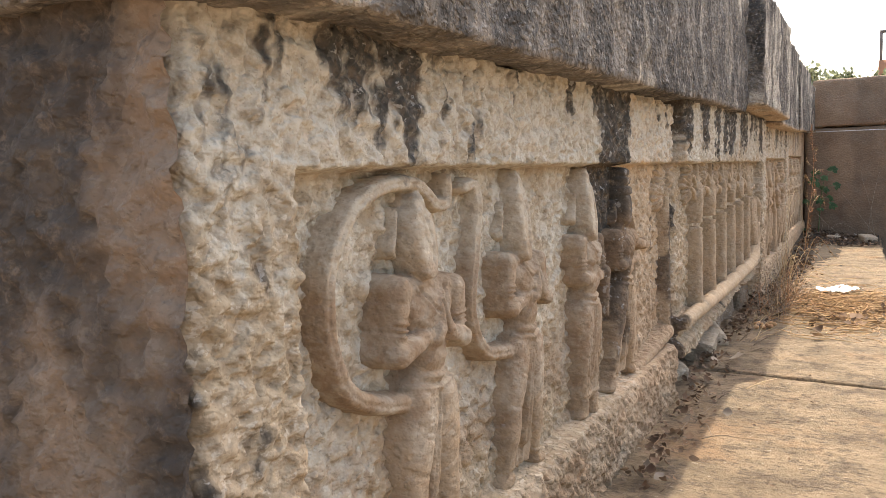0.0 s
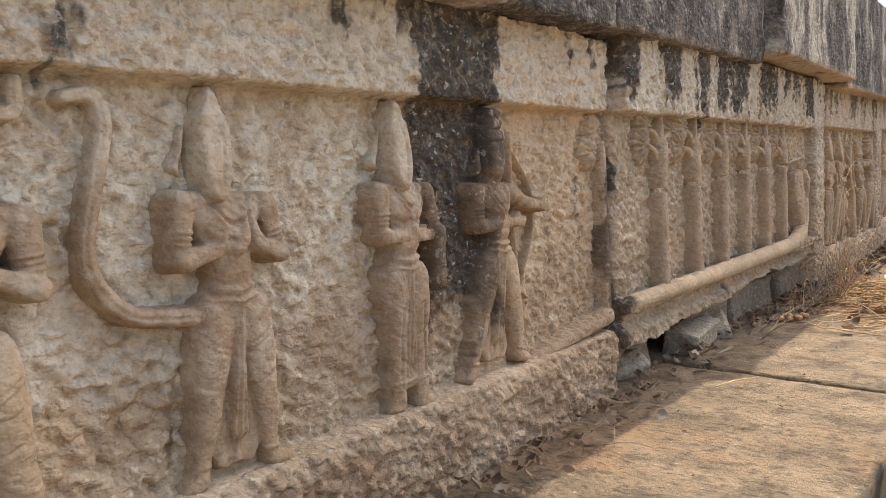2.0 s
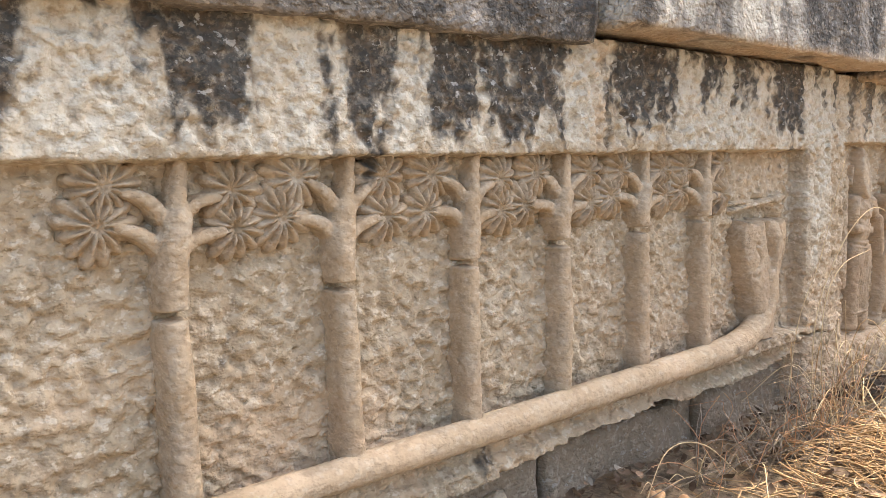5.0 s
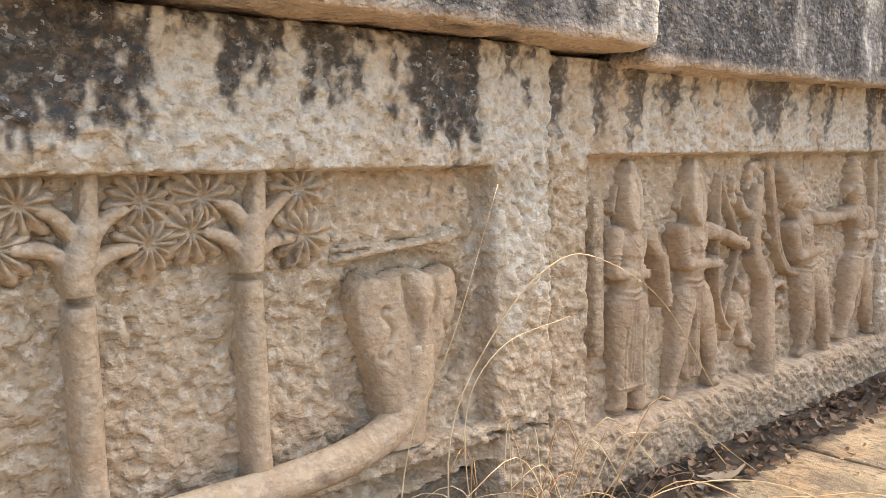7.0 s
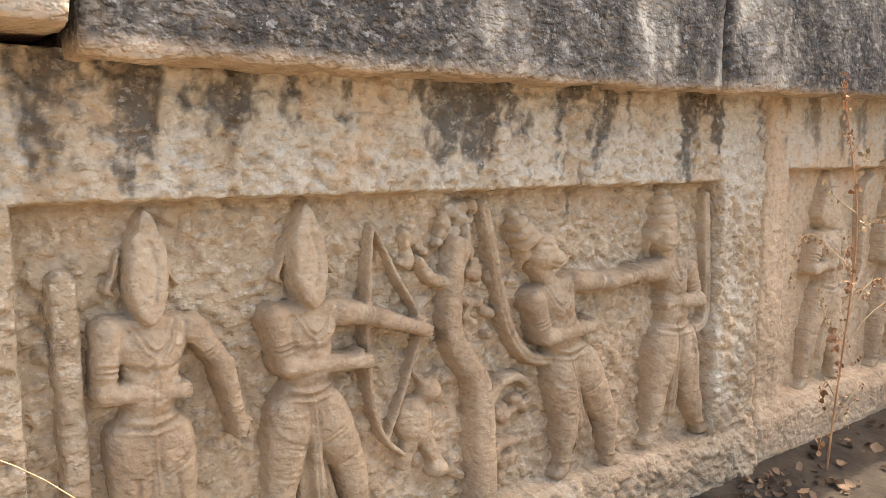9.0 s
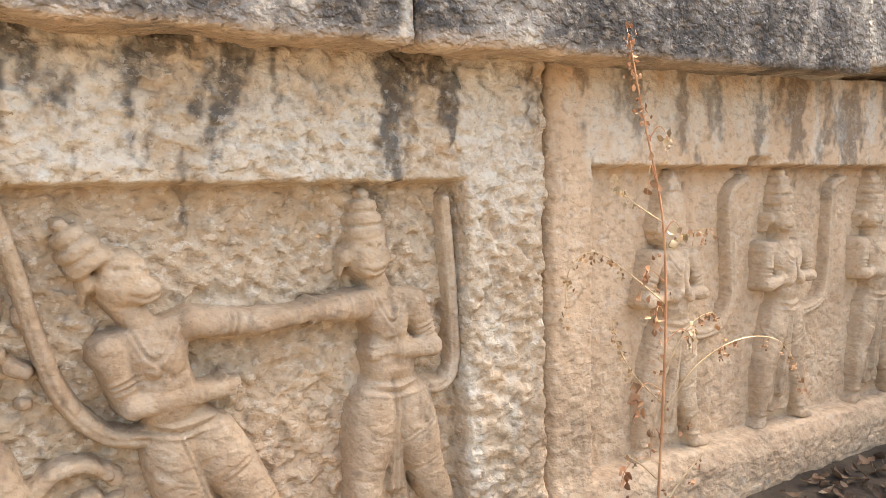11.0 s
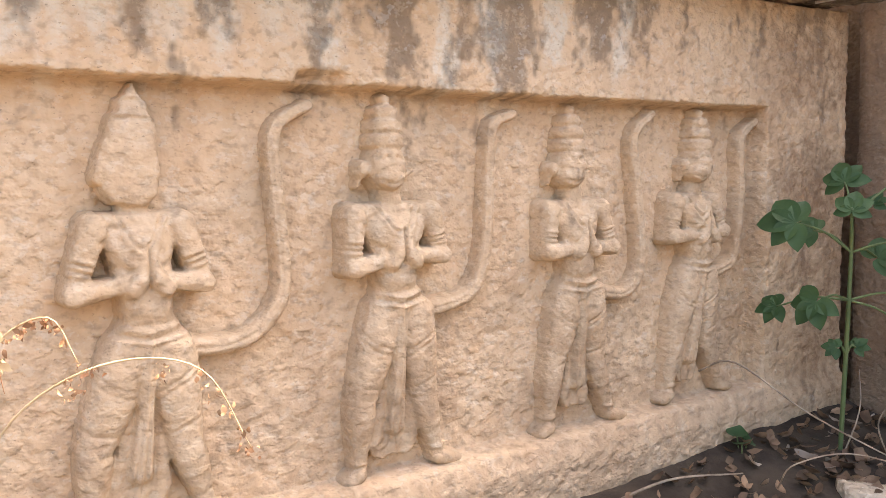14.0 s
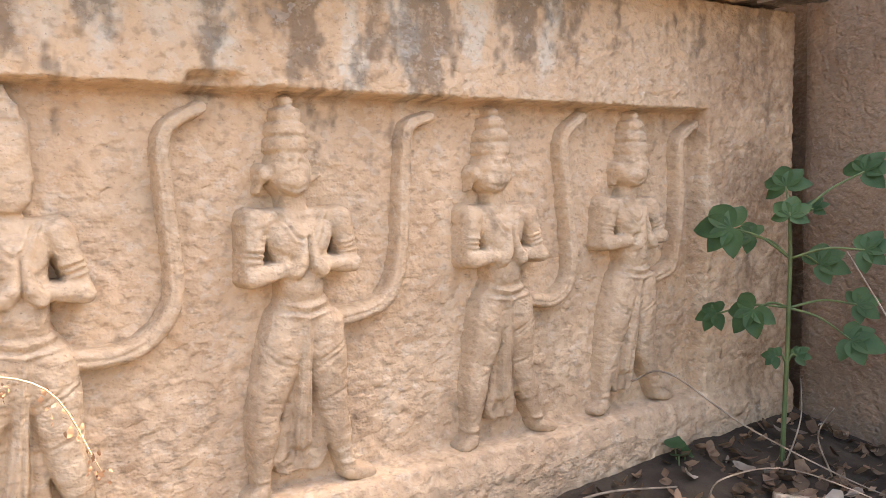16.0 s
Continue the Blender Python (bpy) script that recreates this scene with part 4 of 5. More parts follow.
figure("carved stone archer drawing a bow, blackened by lichen", FACE1, (2.583, 1.395), (2.585, 1.215), ((2.495, 1.175), (2.66, 1.17)), ((2.50, 1.085), (2.725, 1.135)), ((2.668, 1.088), (2.795, 1.125)), (2.59, 1.045),
       ((2.545, 0.975), (2.628, 0.97)), ((2.505, 0.835), (2.668, 0.85)), ((2.465, 0.700), (2.69, 0.705)), 4, hat="tall", drape=(2.575, 0.715, 0.045), prayer=False, extra=bow_one)


def fan_at(r, u, v, radius, turn, ribs=11, lift=0.006):
    """A palm fan: ribs spread round a centre."""
    x, y = r.U - u, r.V - v
    d, a = np.hypot(x, y), np.arctan2(y, x) + turn
    rib = np.abs(np.cos(a * ribs / 2))
    reach = radius * (0.72 + 0.28 * rib ** 0.6) * (1 + 0.1 * np.sin(a * 3 + turn * 5))
    h = lift + 0.036 * (0.10 + 0.82 * rib ** 1.3) * np.clip(1 - (d / reach) ** 2.2, 0, 1) * step(-0.2, 0.35, d / radius) * (1 - 0.25 * d / radius)
    r.H = np.where(d < reach, np.maximum(r.H, h), r.H)


# serpent tail that leaves the first panel, and the half tree at its edge
r = Relief(2.6, 3.25, 0.62, 0.80)
r.line([(2.63, 0.665), (2.80, 0.676), (3.0, 0.70), (3.15, 0.718), (3.272, 0.735)], (0.010, 0.018, 0.026, 0.032, 0.036), 0.0, 1.1)
tagged(new("serpent_tail", r.mesh("serpent_tail", FACE1 - RECESS + 0.002, 21)), "thin tapering serpent tail carved in ochre stone", "stone relief")
r = Relief(3.10, 3.25, 0.70, 1.40)
r.limb((3.252, 1.30), (3.252, 1.13), 0.018, 0.022, 0.0, 1.2)
r.limb((3.252, 1.115), (3.250, 0.74), 0.020, 0.024, 0.0, 1.2)
half_tree = tagged(empty("carved_tree"), "half palm tree carved at the slab edge", "stone relief", "carved trees")
part("trunk", r.mesh("trunk", FACE1 - RECESS + 0.002, 22), half_tree)
for u, v, a in ((3.225, 1.345, 0.2), (3.180, 1.278, 0.7)):
    r = Relief(u - 0.08, min(u + 0.08, 3.25), v - 0.08, min(v + 0.08, 1.403))
    fan_at(r, u, v, 0.062, a)
    part("leaf_fan", r.mesh("leaf_fan", FACE1 - RECESS + 0.002, 23, 0.002, None, 0.004), half_tree)

# second panel: six fan-palm trees
for i, (y, ring) in enumerate(((3.605, 1.135), (3.955, 1.148), (4.298, 1.162), (4.615, 1.18), (4.952, 1.19), (5.266, 1.20))):
    plane = FACE2 - RECESS + 0.002
    tree = tagged(empty("carved_tree", (0, 0, 0)), "fan-leaved tree carved in tan stone with a cut ring", "stone relief", "carved trees")
    rnd = random.Random(i + 5)
    r = Relief(y - 0.16, y + 0.17, 0.76, 1.41, 0.0028)
    w = 0.026 + 0.0005 * (6 - i)
    j = lambda s: s * rnd.uniform(-1, 1)
    r.line([(y + j(0.012), 0.78), (y + j(0.006), 0.97), (y - 0.002, ring - 0.012)], (1.12 * w, 1.0 * w, 1.04 * w, 0.97 * w), 0.002, 1.35)
    r.line([(y, ring + 0.012), (y + j(0.006), 1.24), (y + 0.012 + j(0.006), 1.30)], (w, 1.08 * w, 0.95 * w), 0.002, 1.35)
    r.H = np.where((np.abs(r.V - ring) < 0.007) & (np.abs(r.U - y) < 0.05), -0.02, r.H)
    r.limb((y + 0.012, 1.27), (y + 0.028, 1.40), 0.022, 0.015, 0.002, 1.2)
    j = lambda s: s * rnd.uniform(-1, 1)
    ends = ((y - 0.088 + j(0.008), 1.285 + j(0.01)), (y - 0.062 + j(0.008), 1.352 + j(0.008)), (y + 0.092 + j(0.008), 1.272 + j(0.01)), (y + 0.088 + j(0.008), 1.345 + j(0.01)))
    r.line([(y - 0.005, 1.24), (y - 0.04, 1.275), ends[0]], (0.016, 0.016, 0.013), 0.004, 1.1)
    r.line([(y + 0.005, 1.29), (y - 0.03, 1.335), ends[1]], (0.017, 0.015, 0.011), 0.004, 1.1)
    r.line([(y + 0.01, 1.235), (y + 0.045, 1.262), ends[2]], (0.016, 0.015, 0.013), 0.004, 1.1)
    r.line([(y + 0.015, 1.285), (y + 0.05, 1.325), ends[3]], (0.016, 0.014, 0.012), 0.004, 1.1)
    part("trunk", r.mesh("trunk", plane, 200 + i, 0.0022, FIGURE, 0.016), tree)
    for (u, v), out in zip(ends, (-1, -1, 1, 1)):
        c = (u + out * 0.03, v + 0.004 + (0.008 if v > 1.32 else 0))
        q = Relief(c[0] - 0.085, c[0] + 0.085, c[1] - 0.085, min(c[1] + 0.085, 1.406), 0.0025)
        fan_at(q, *c, 0.068 + j(0.004), j(3), rnd.choice((11, 12, 13)))
        part("leaf_fan", q.mesh("leaf_fan", plane, 220 + i, 0.0012, FIGURE, 0.004), tree)

# serpent whose body is the sill of the panel, and its hood
p = curve_points([(-0.622, 3.300, 0.762), (-0.610, 3.7, 0.767), (-0.604, 4.3, 0.768), (-0.604, 4.9, 0.772), (-0.606, 5.35, 0.778), (-0.618, 5.56, 0.815), (-0.632, 5.65, 0.90), (-0.645, 5.66, 1.0)], 10)
t = np.linspace(0, 1, len(p))
v, f = tube(p, list(np.interp(t, [0, 0.3, 0.8, 0.9, 1], [0.028, 0.036, 0.042, 0.05, 0.055])), 20)
v = np.array(v)
v += 0.006 * (fbm(v[:, 1] * 30, v[:, 2] * 30, v[:, 0] * 30, 230)[:, None] - 0.5) * np.array([1, 0, 1])
serpent = tagged(empty("carved_serpent"), "hooded serpent carved as the panel's rounded sill", "stone relief")
b, o, w = stains(v[:, 1], v[:, 2])
part("body", mesh_of("body", v, f, FIGURE, (b, np.maximum(o, 0.35), w)), serpent)
r = Relief(5.44, 5.88, 0.78, 1.26)
r.H[:] = -0.045
r.spun((5.615, 0.775), (5.652, 1.185), (0, 0.15, 0.35, 0.55, 0.72, 0.86, 0.96, 1.0), (0.062, 0.060, 0.075, 0.108, 0.138, 0.146, 0.132, 0.118), (0.046, 0.046, 0.040, 0.034, 0.032, 0.032, 0.030, 0.024), 3.4)
ragged = 1.168 + 0.010 * np.sin(r.U * 47) + 0.016 * (fbm(r.U * 40, r.U * 0, 0, 241, 3) - 0.5)
r.H = np.where(r.V > ragged, -0.045, r.H)
# broken stump of the head, and the keel below it
r.spun((5.645, 0.83), (5.672, 1.165), (0, 0.5, 0.72, 0.85, 1.0), (0.012, 0.016, 0.020, 0.032, 0.040), (0.044, 0.046, 0.052, 0.056, 0.036), 2.6)
r.band([(5.622, 1.16), (5.63, 1.10), (5.648, 1.05)], 0.009, -0.012)
r.band([(5.70, 1.165), (5.712, 1.12), (5.70, 1.07)], 0.006, -0.006)
for s in (-1, 1):
    c = 5.66 + s * 0.078
    r.band([(c + s * 0.0, 1.095), (c + s * 0.018, 1.10), (c + s * 0.024, 1.085), (c + s * 0.008, 1.07), (c - s * 0.006, 1.05), (c + s * 0.01, 1.02), (c + s * 0.028, 1.01), (c + s * 0.03, 0.99), (c + s * 0.012, 0.985), (c + s * 0.006, 1.0)], 0.0036, -0.008)
part("hood", r.mesh("hood", FACE2 - RECESS + 0.004, 240, 0.0018, FIGURE), serpent, "broad broken hood with spiral marks")
r = Relief(5.44, 5.86, 1.17, 1.28)
r.limb((5.47, 1.212), (5.73, 1.235), 0.009, 0.009, 0.002, 1.1)
r.limb((5.47, 1.232), (5.60, 1.238), 0.006, 0.006, 0.0, 1.1)
r.line([(5.72, 1.234), (5.765, 1.240), (5.825, 1.246)], (0.006, 0.022, 0.004), 0.002, 0.8)
tagged(new("carved_spear", r.mesh("carved_spear", FACE2 - RECESS + 0.002, 250, 0.0016, None, 0.004)), "thin arrow carved in the stone field", "stone relief")

# third panel
r = Relief(6.28, 6.42, 0.83, 1.32)
r.limb((6.335, 1.285), (6.345, 0.87), 0.026, 0.024, 0.0, 0.7)
tagged(new("carved_post", r.mesh("carved_post", FACE3 - RECESS + 0.002, 251)), "low carved post behind a figure", "stone relief")
figure("carved stone robed figure with a worn pointed crown", FACE3, (6.478, 1.412), (6.472, 1.24), ((6.402, 1.198), (6.556, 1.188)), ((6.392, 1.088), (6.605, 1.115)), ((6.505, 1.078), (6.632, 1.0)), (6.468, 1.04),
       ((6.435, 0.985), (6.508, 0.98)), ((6.438, 0.84), (6.518, 0.835)), ((6.445, 0.69), (6.53, 0.68)), 5, robe=True, prayer=False, thick=1.05)


def bow_two(r):
    r.line([(6.945, 1.355), (6.935, 1.24), (6.93, 1.115), (6.94, 0.97), (6.972, 0.882), (7.02, 0.835)], (0.006, 0.008, 0.009, 0.008, 0.007), 0.012, 1.1)
    r.line([(6.955, 1.345), (7.01, 1.24), (7.068, 1.135), (7.045, 1.03), (6.985, 0.88)], (0.006, 0.008, 0.008, 0.008, 0.007), 0.004, 1.2)


figure("carved stone archer holding a tall bow", FACE3, (6.79, 1.412), (6.792, 1.235), ((6.718, 1.185), (6.868, 1.182)), ((6.735, 1.085), (6.955, 1.158)), ((6.895, 1.072), (7.05, 1.125)), (6.785, 1.042),
       ((6.745, 0.975), (6.828, 0.97)), ((6.728, 0.83), (6.888, 0.84)), ((6.70, 0.672), (6.915, 0.672)), 6, drape=(6.82, 0.695, 0.04), prayer=False, extra=bow_two, thick=1.12)

r = Relief(6.98, 7.46, 0.64, 1.41)
r.line([(7.245, 0.655), (7.245, 0.80), (7.235, 0.95), (7.19, 1.03), (7.155, 1.10), (7.16, 1.22), (7.17, 1.30)], (0.042, 0.038, 0.034, 0.030, 0.026, 0.024), 0.006, 1.0)
r.line([(7.16, 1.21), (7.10, 1.23), (7.07, 1.27)], (0.02, 0.016, 0.012), 0.004, 1.0)
r.line([(7.17, 1.23), (7.20, 1.29), (7.20, 1.34)], (0.016, 0.014, 0.01), 0.004, 1.0)
r.line([(7.25, 0.87), (7.30, 0.94), (7.36, 0.955), (7.40, 0.93)], (0.02, 0.016, 0.014, 0.012), 0.0, 1.0)
r.line([(7.25, 0.69), (7.30, 0.78), (7.36, 0.79)], (0.018, 0.014, 0.010), 0.0, 1.0)
rnd = random.Random(12)
bent = tagged(empty("carved_tree"), "bent tree with clustered leaves carved in stone", "stone relief", "carved trees")
part("trunk", r.mesh("trunk", FACE3 - RECESS + 0.002, 260, 0.002, FIGURE), bent)
for u, v, n, s in ((7.08, 1.29, 9, 0.05), (7.19, 1.345, 9, 0.05), (7.235, 1.12, 9, 0.05), (7.36, 0.90, 10, 0.055), (7.34, 0.75, 9, 0.05), (7.25, 1.25, 6, 0.04)):
    r = Relief(u - s - 0.03, u + s + 0.03, v - s - 0.03, min(v + s + 0.03, 1.42))
    for _ in range(n + 5):
        r.boss(u + rnd.uniform(-s, s), v + rnd.uniform(-s, s), rnd.uniform(0.010, 0.018), rnd.uniform(0.012, 0.024), rnd.uniform(0.012, 0.022), 0.0, rnd.uniform(0, 3))
    part("foliage", r.mesh("foliage", FACE3 - RECESS + 0.002, 261, 0.0014, FIGURE, 0.006), bent)

r = Relief(6.99, 7.22, 0.68, 1.03)
r.boss(7.06, 0.90, 0.05, 0.06, 0.032, 0.0, 0.4)
r.boss(7.10, 0.965, 0.032, 0.03, 0.034)
r.limb((7.10, 0.98), (7.13, 1.01), 0.012, 0.006, 0.01)
r.limb((7.085, 0.98), (7.06, 1.01), 0.012, 0.006, 0.01)
r.limb((7.05, 0.86), (7.03, 0.80), 0.022, 0.014, 0.004)
r.line([(7.09, 0.85), (7.13, 0.78), (7.19, 0.74)], (0.02, 0.018, 0.014), 0.004)
r.boss(7.12, 0.775, 0.03, 0.022, 0.022, 0.01)
tagged(new("carved_deer", r.mesh("carved_deer", FACE3 - RECESS + 0.002, 265, 0.002, FIGURE, 0.012)), "small worn crouching animal carved under the tree", "stone relief")
figure("carved stone figure stepping forward with raised tail", FACE3, (7.335, 1.372), (7.43, 1.228), ((7.405, 1.145), (7.545, 1.18)), ((7.438, 1.05), (7.66, 1.17)), ((7.59, 1.058), (7.765, 1.178)), (7.51, 1.018),
       ((7.505, 0.955), (7.585, 0.955)), ((7.535, 0.81), (7.675, 0.80)), ((7.525, 0.675), (7.70, 0.66)), 7, hat="tiers", muzzle=0.035,
       tail=[(7.48, 0.985), (7.40, 1.0), (7.336, 1.073), (7.30, 1.18), (7.28, 1.271), (7.252, 1.39)], drape=(7.60, 0.74, 0.03), prayer=False, thick=1.18)
figure("carved stone figure with tall crown and raised tail", FACE3, (7.893, 1.414), (7.9, 1.242), ((7.875, 1.182), (7.995, 1.178)), ((7.82, 1.178), (8.03, 1.085)), ((7.775, 1.178), (7.925, 1.085)), (7.945, 1.025),
       ((7.905, 0.965), (7.985, 0.96)), ((7.885, 0.825), (8.03, 0.81)), ((7.872, 0.69), (8.095, 0.675)), 8, hat="tiers",
       tail=[(7.99, 1.0), (8.065, 0.992), (8.125, 1.03), (8.098, 1.12), (8.095, 1.24), (8.09, 1.385)][:2] + [(8.098, 1.03), (8.10, 1.12), (8.095, 1.24), (8.085, 1.385)], drape=(7.95, 0.74, 0.028), prayer=False, thick=1.25)

# fourth panel: four praying figures
for seed, crown, head, sh, el, palm, waist, hips, knees, feet, tail, drape, muzzle, label in (
        (9, (8.808, 1.446), (8.795, 1.262), ((8.735, 1.215), (8.875, 1.215)), ((8.70, 1.108), (8.905, 1.115)), ((8.795, 1.122), (8.832, 1.122)), (8.814, 1.055), ((8.778, 1.0), (8.852, 0.995)), ((8.722, 0.855), (8.868, 0.84)), ((8.708, 0.70), (8.905, 0.70)),
         [(8.86, 1.01), (8.92, 0.998), (8.99, 1.008), (9.045, 1.06), (9.058, 1.13), (9.048, 1.274), (9.05, 1.375), (9.115, 1.42)], (8.785, 0.735, 0.04), -0.014, "carved stone figure praying, face worn away, tail raised"),
        (10, (9.276, 1.45), (9.275, 1.268), ((9.2, 1.215), (9.372, 1.215)), ((9.19, 1.112), (9.39, 1.128)), ((9.275, 1.13), (9.312, 1.13)), (9.292, 1.065), ((9.262, 1.01), (9.338, 1.0)), ((9.212, 0.85), (9.35, 0.84)), ((9.20, 0.70), (9.385, 0.70)),
         [(9.34, 1.02), (9.40, 1.02), (9.476, 1.042), (9.514, 1.122), (9.528, 1.298), (9.54, 1.39), (9.595, 1.416)], (9.28, 0.72, 0.042), 0.0, "carved stone monkey-faced figure praying, tail raised"),
        (11, (9.76, 1.444), (9.757, 1.262), ((9.69, 1.205), (9.845, 1.205)), ((9.682, 1.11), (9.872, 1.112)), ((9.762, 1.118), (9.797, 1.118)), (9.778, 1.05), ((9.748, 1.0), (9.818, 0.995)), ((9.708, 0.85), (9.832, 0.845)), ((9.69, 0.70), (9.885, 0.70)),
         [(9.82, 1.015), (9.875, 1.002), (9.94, 0.998), (9.992, 1.062), (9.978, 1.253), (9.968, 1.373), (10.03, 1.428)], (9.775, 0.735, 0.032), -0.012, "carved stone crowned figure praying, muzzle broken, tail raised"),
        (12, (10.204, 1.448), (10.202, 1.265), ((10.105, 1.21), (10.252, 1.208)), ((10.088, 1.122), (10.28, 1.13)), ((10.188, 1.125), (10.222, 1.125)), (10.2, 1.062), ((10.162, 1.005), (10.232, 1.0)), ((10.12, 0.85), (10.24, 0.845)), ((10.098, 0.71), (10.295, 0.708)),
         [(10.24, 1.02), (10.30, 1.025), (10.358, 1.065), (10.38, 1.245), (10.378, 1.37), (10.44, 1.418)], (10.165, 0.735, 0.03), -0.02, "carved stone praying figure beside the wall corner")):
    figure(label, FACE4, crown, head, sh, el, palm, waist, hips, knees, feet, seed, hat="broken" if seed == 9 else "tiers", tail=tail, drape=drape, muzzle=muzzle)


# ---- loose things along the foot of the wall ----
def loose_stone(place, size, turn, seed, label, mat=RUBBLE, soil=0.1):
    me = rough_box("loose_stone", [-s / 2 for s in size], [s / 2 for s in size], mat, 0.02, min(size) * 0.05, min(size) * 0.16, seed, (soil, 0.5, 0.2), 9)
    ob = new("loose_stone", me)
    ob.matrix_world = pose(*place, *turn)
    return tagged(ob, label, "stone", "loose stones")


loose_stone((-0.69, 4.06, 0.505), (0.14, 0.32, 0.11), (4, 10, 4), 1, "split grey building stone wedged under the slab", RUBBLE, 0.35)
loose_stone((-0.73, 3.50, 0.48), (0.10, 0.15, 0.09), (15, 25, -32), 2, "small broken stone under the slab")
loose_stone((-0.68, 4.36, 0.49), (0.10, 0.2, 0.08), (12, -14, 24), 3, "flat broken stone against the wall foot")
loose_stone((-0.62, 10.18, 0.515), (0.07, 0.08, 0.06), (10, 0, 30), 4, "pale rounded stone on leaf litter")
loose_stone((0.05, 10.25, 0.50), (0.16, 0.14, 0.08), (10, 5, 30), 5, "pale stone at the end of the slabs")
loose_stone((-0.30, 10.35, 0.495), (0.12, 0.09, 0.07), (0, 5, 50), 6, "pale stone at the foot of the dark wall")
for i, (x, y, z, s) in enumerate(((0.27, 3.5, 0.30, 0.14), (0.26, 3.75, 0.26, 0.17), (0.31, 3.62, 0.14, 0.2), (0.26, 4.1, 0.22, 0.2), (0.30, 4.5, 0.1, 0.24), (0.4, 3.1, 0.06, 0.18))):
    loose_stone((x, y, z), (s, s * 1.2, s * 0.8), (20 * i, 15, 40 * i), 20 + i, "dark knobbly stone at the platform edge", BROWN, 0.9)

rng = random.Random(3)


def leaf_piece(c, size, rng, tilt=0.9):
    """One curled dry leaf: a pointed oval folded along its rib."""
    a = rng.uniform(0, 6.283)
    m = Matrix.Translation(c) @ Euler((rng.uniform(-tilt, tilt), rng.uniform(-tilt, tilt), a)).to_matrix().to_4x4()
    w, curl = rng.uniform(0.25, 0.45), rng.uniform(0.1, 0.6)
    verts, faces = [], []
    for i in range(6):
        s = i / 5 - 0.5
        half = w * size * math.sin(math.pi * (i + 0.25) / 5.5) ** 1.1 * rng.uniform(0.7, 1.25)
        z = curl * size * s * s * 2
        verts += [m @ Vector((s * size, -half, z + half * 0.6 * curl)), m @ Vector((s * size, 0, z)), m @ Vector((s * size, half, z + half * 0.6 * curl))]
    for i in range(5):
        for k in (0, 1):
            faces.append((3 * i + k, 3 * i + 3 + k, 3 * i + 4 + k, 3 * i + 1 + k))
    return [tuple(v) for v in verts], faces


def scatter_leaves(name, count, spot, mat, label, size=(0.025, 0.07), tilt=0.9):
    v, f = bundle([leaf_piece(spot(), rng.uniform(*size), rng, tilt) for _ in range(count)])
    ob = new(name, mesh_of(name, v, f, mat))
    return tagged(ob, label, "leaf litter", kind="stuff")


def foot_x(y):
    return -0.60 if y < 3.28 else -0.66 if y < 5.9 else -0.59


def along():
    y = rng.choice((rng.uniform(2.2, 4.0), rng.uniform(4.2, 6.3), rng.uniform(6.4, 8.4)))
    x = foot_x(y) + abs(rng.gauss(0, 0.07)) + 0.01
    return (x, y, 0.468 + max(0, 0.03 - 0.2 * (x - foot_x(y))) + rng.uniform(0, 0.012))


def corner():
    y = min(10.8, 10.9 - abs(rng.gauss(0, 0.9)))
    x = rng.uniform(-0.6, 0.15) if y > 9.8 else foot_x(y) + abs(rng.gauss(0, 0.14))
    return (x, y, litter_z(x, y) + rng.uniform(0, 0.015))


def litter_z(x, y):
    return 0.462 + 0.02 * max(0.0, min(1.0, (y - 6.0) / 0.4)) * max(0.0, 1 - (x + 0.62) / 0.26) + 0.06 * max(0.0, min(1.0, (y - 7.6) / 2.0)) * max(0.0, 1 - (x + 0.6) / 0.45) + 0.035 * max(0.0, min(1.0, (y - 9.9) / 0.5))


# earth drifted against the wall and into the corner
U, V = grid(-0.72, 0.17, 6.0, 10.86, 0.02)
Z = np.vectorize(litter_z)(U, V) - 0.006 + 0.02 * (fbm(U * 12, V * 12, 0, 300) - 0.5) * step(6.0, 7.5, V)
drift = new("earth_drift", mesh_of("earth_drift", np.stack([U, V, Z], -1).reshape(-1, 3), cells(U.shape, mid(Z) > 0.4615), SOIL))
tagged(drift, "dark earth drifted against the wall foot", "soil", kind="stuff")
scatter_leaves("leaf_litter", 620, along, DEAD_LEAF, "curled dead leaves along the wall foot", (0.015, 0.04))
scatter_leaves("leaf_litter", 750, corner, DEAD_LEAF, "thick brown dead leaves in the wall corner", (0.016, 0.048))
scatter_leaves("leaf_litter", 420, lambda: (-0.6 + abs(rng.gauss(0, 0.13)), rng.uniform(6.05, 8.6), 0.474 + rng.uniform(0, 0.014)), DEAD_LEAF, "dead leaves and crumbs on the drifted earth", (0.014, 0.042))
scatter_leaves("leaf_litter", 35, along, PALE_LEAF, "bleached leaf scraps along the wall foot", (0.02, 0.05))
scatter_leaves("leaf_litter", 40, corner, PALE_LEAF, "bleached leaf scraps in the wall corner", (0.02, 0.06))
scatter_leaves("leaf_litter", 90, lambda: (rng.uniform(-0.5, 0.15), rng.uniform(2.2, 8.5), 0.466), DEAD_LEAF, "leaf crumbs strewn on the sunlit slabs", (0.008, 0.022), 0.3)
scatter_leaves("leaf_litter", 120, lambda: (rng.gauss(-0.15, 0.22), rng.gauss(5.35, 0.3), 0.475 + rng.uniform(0, 0.02)), DEAD_LEAF, "brown leaves caught in the straw", (0.03, 0.08), 0.6)


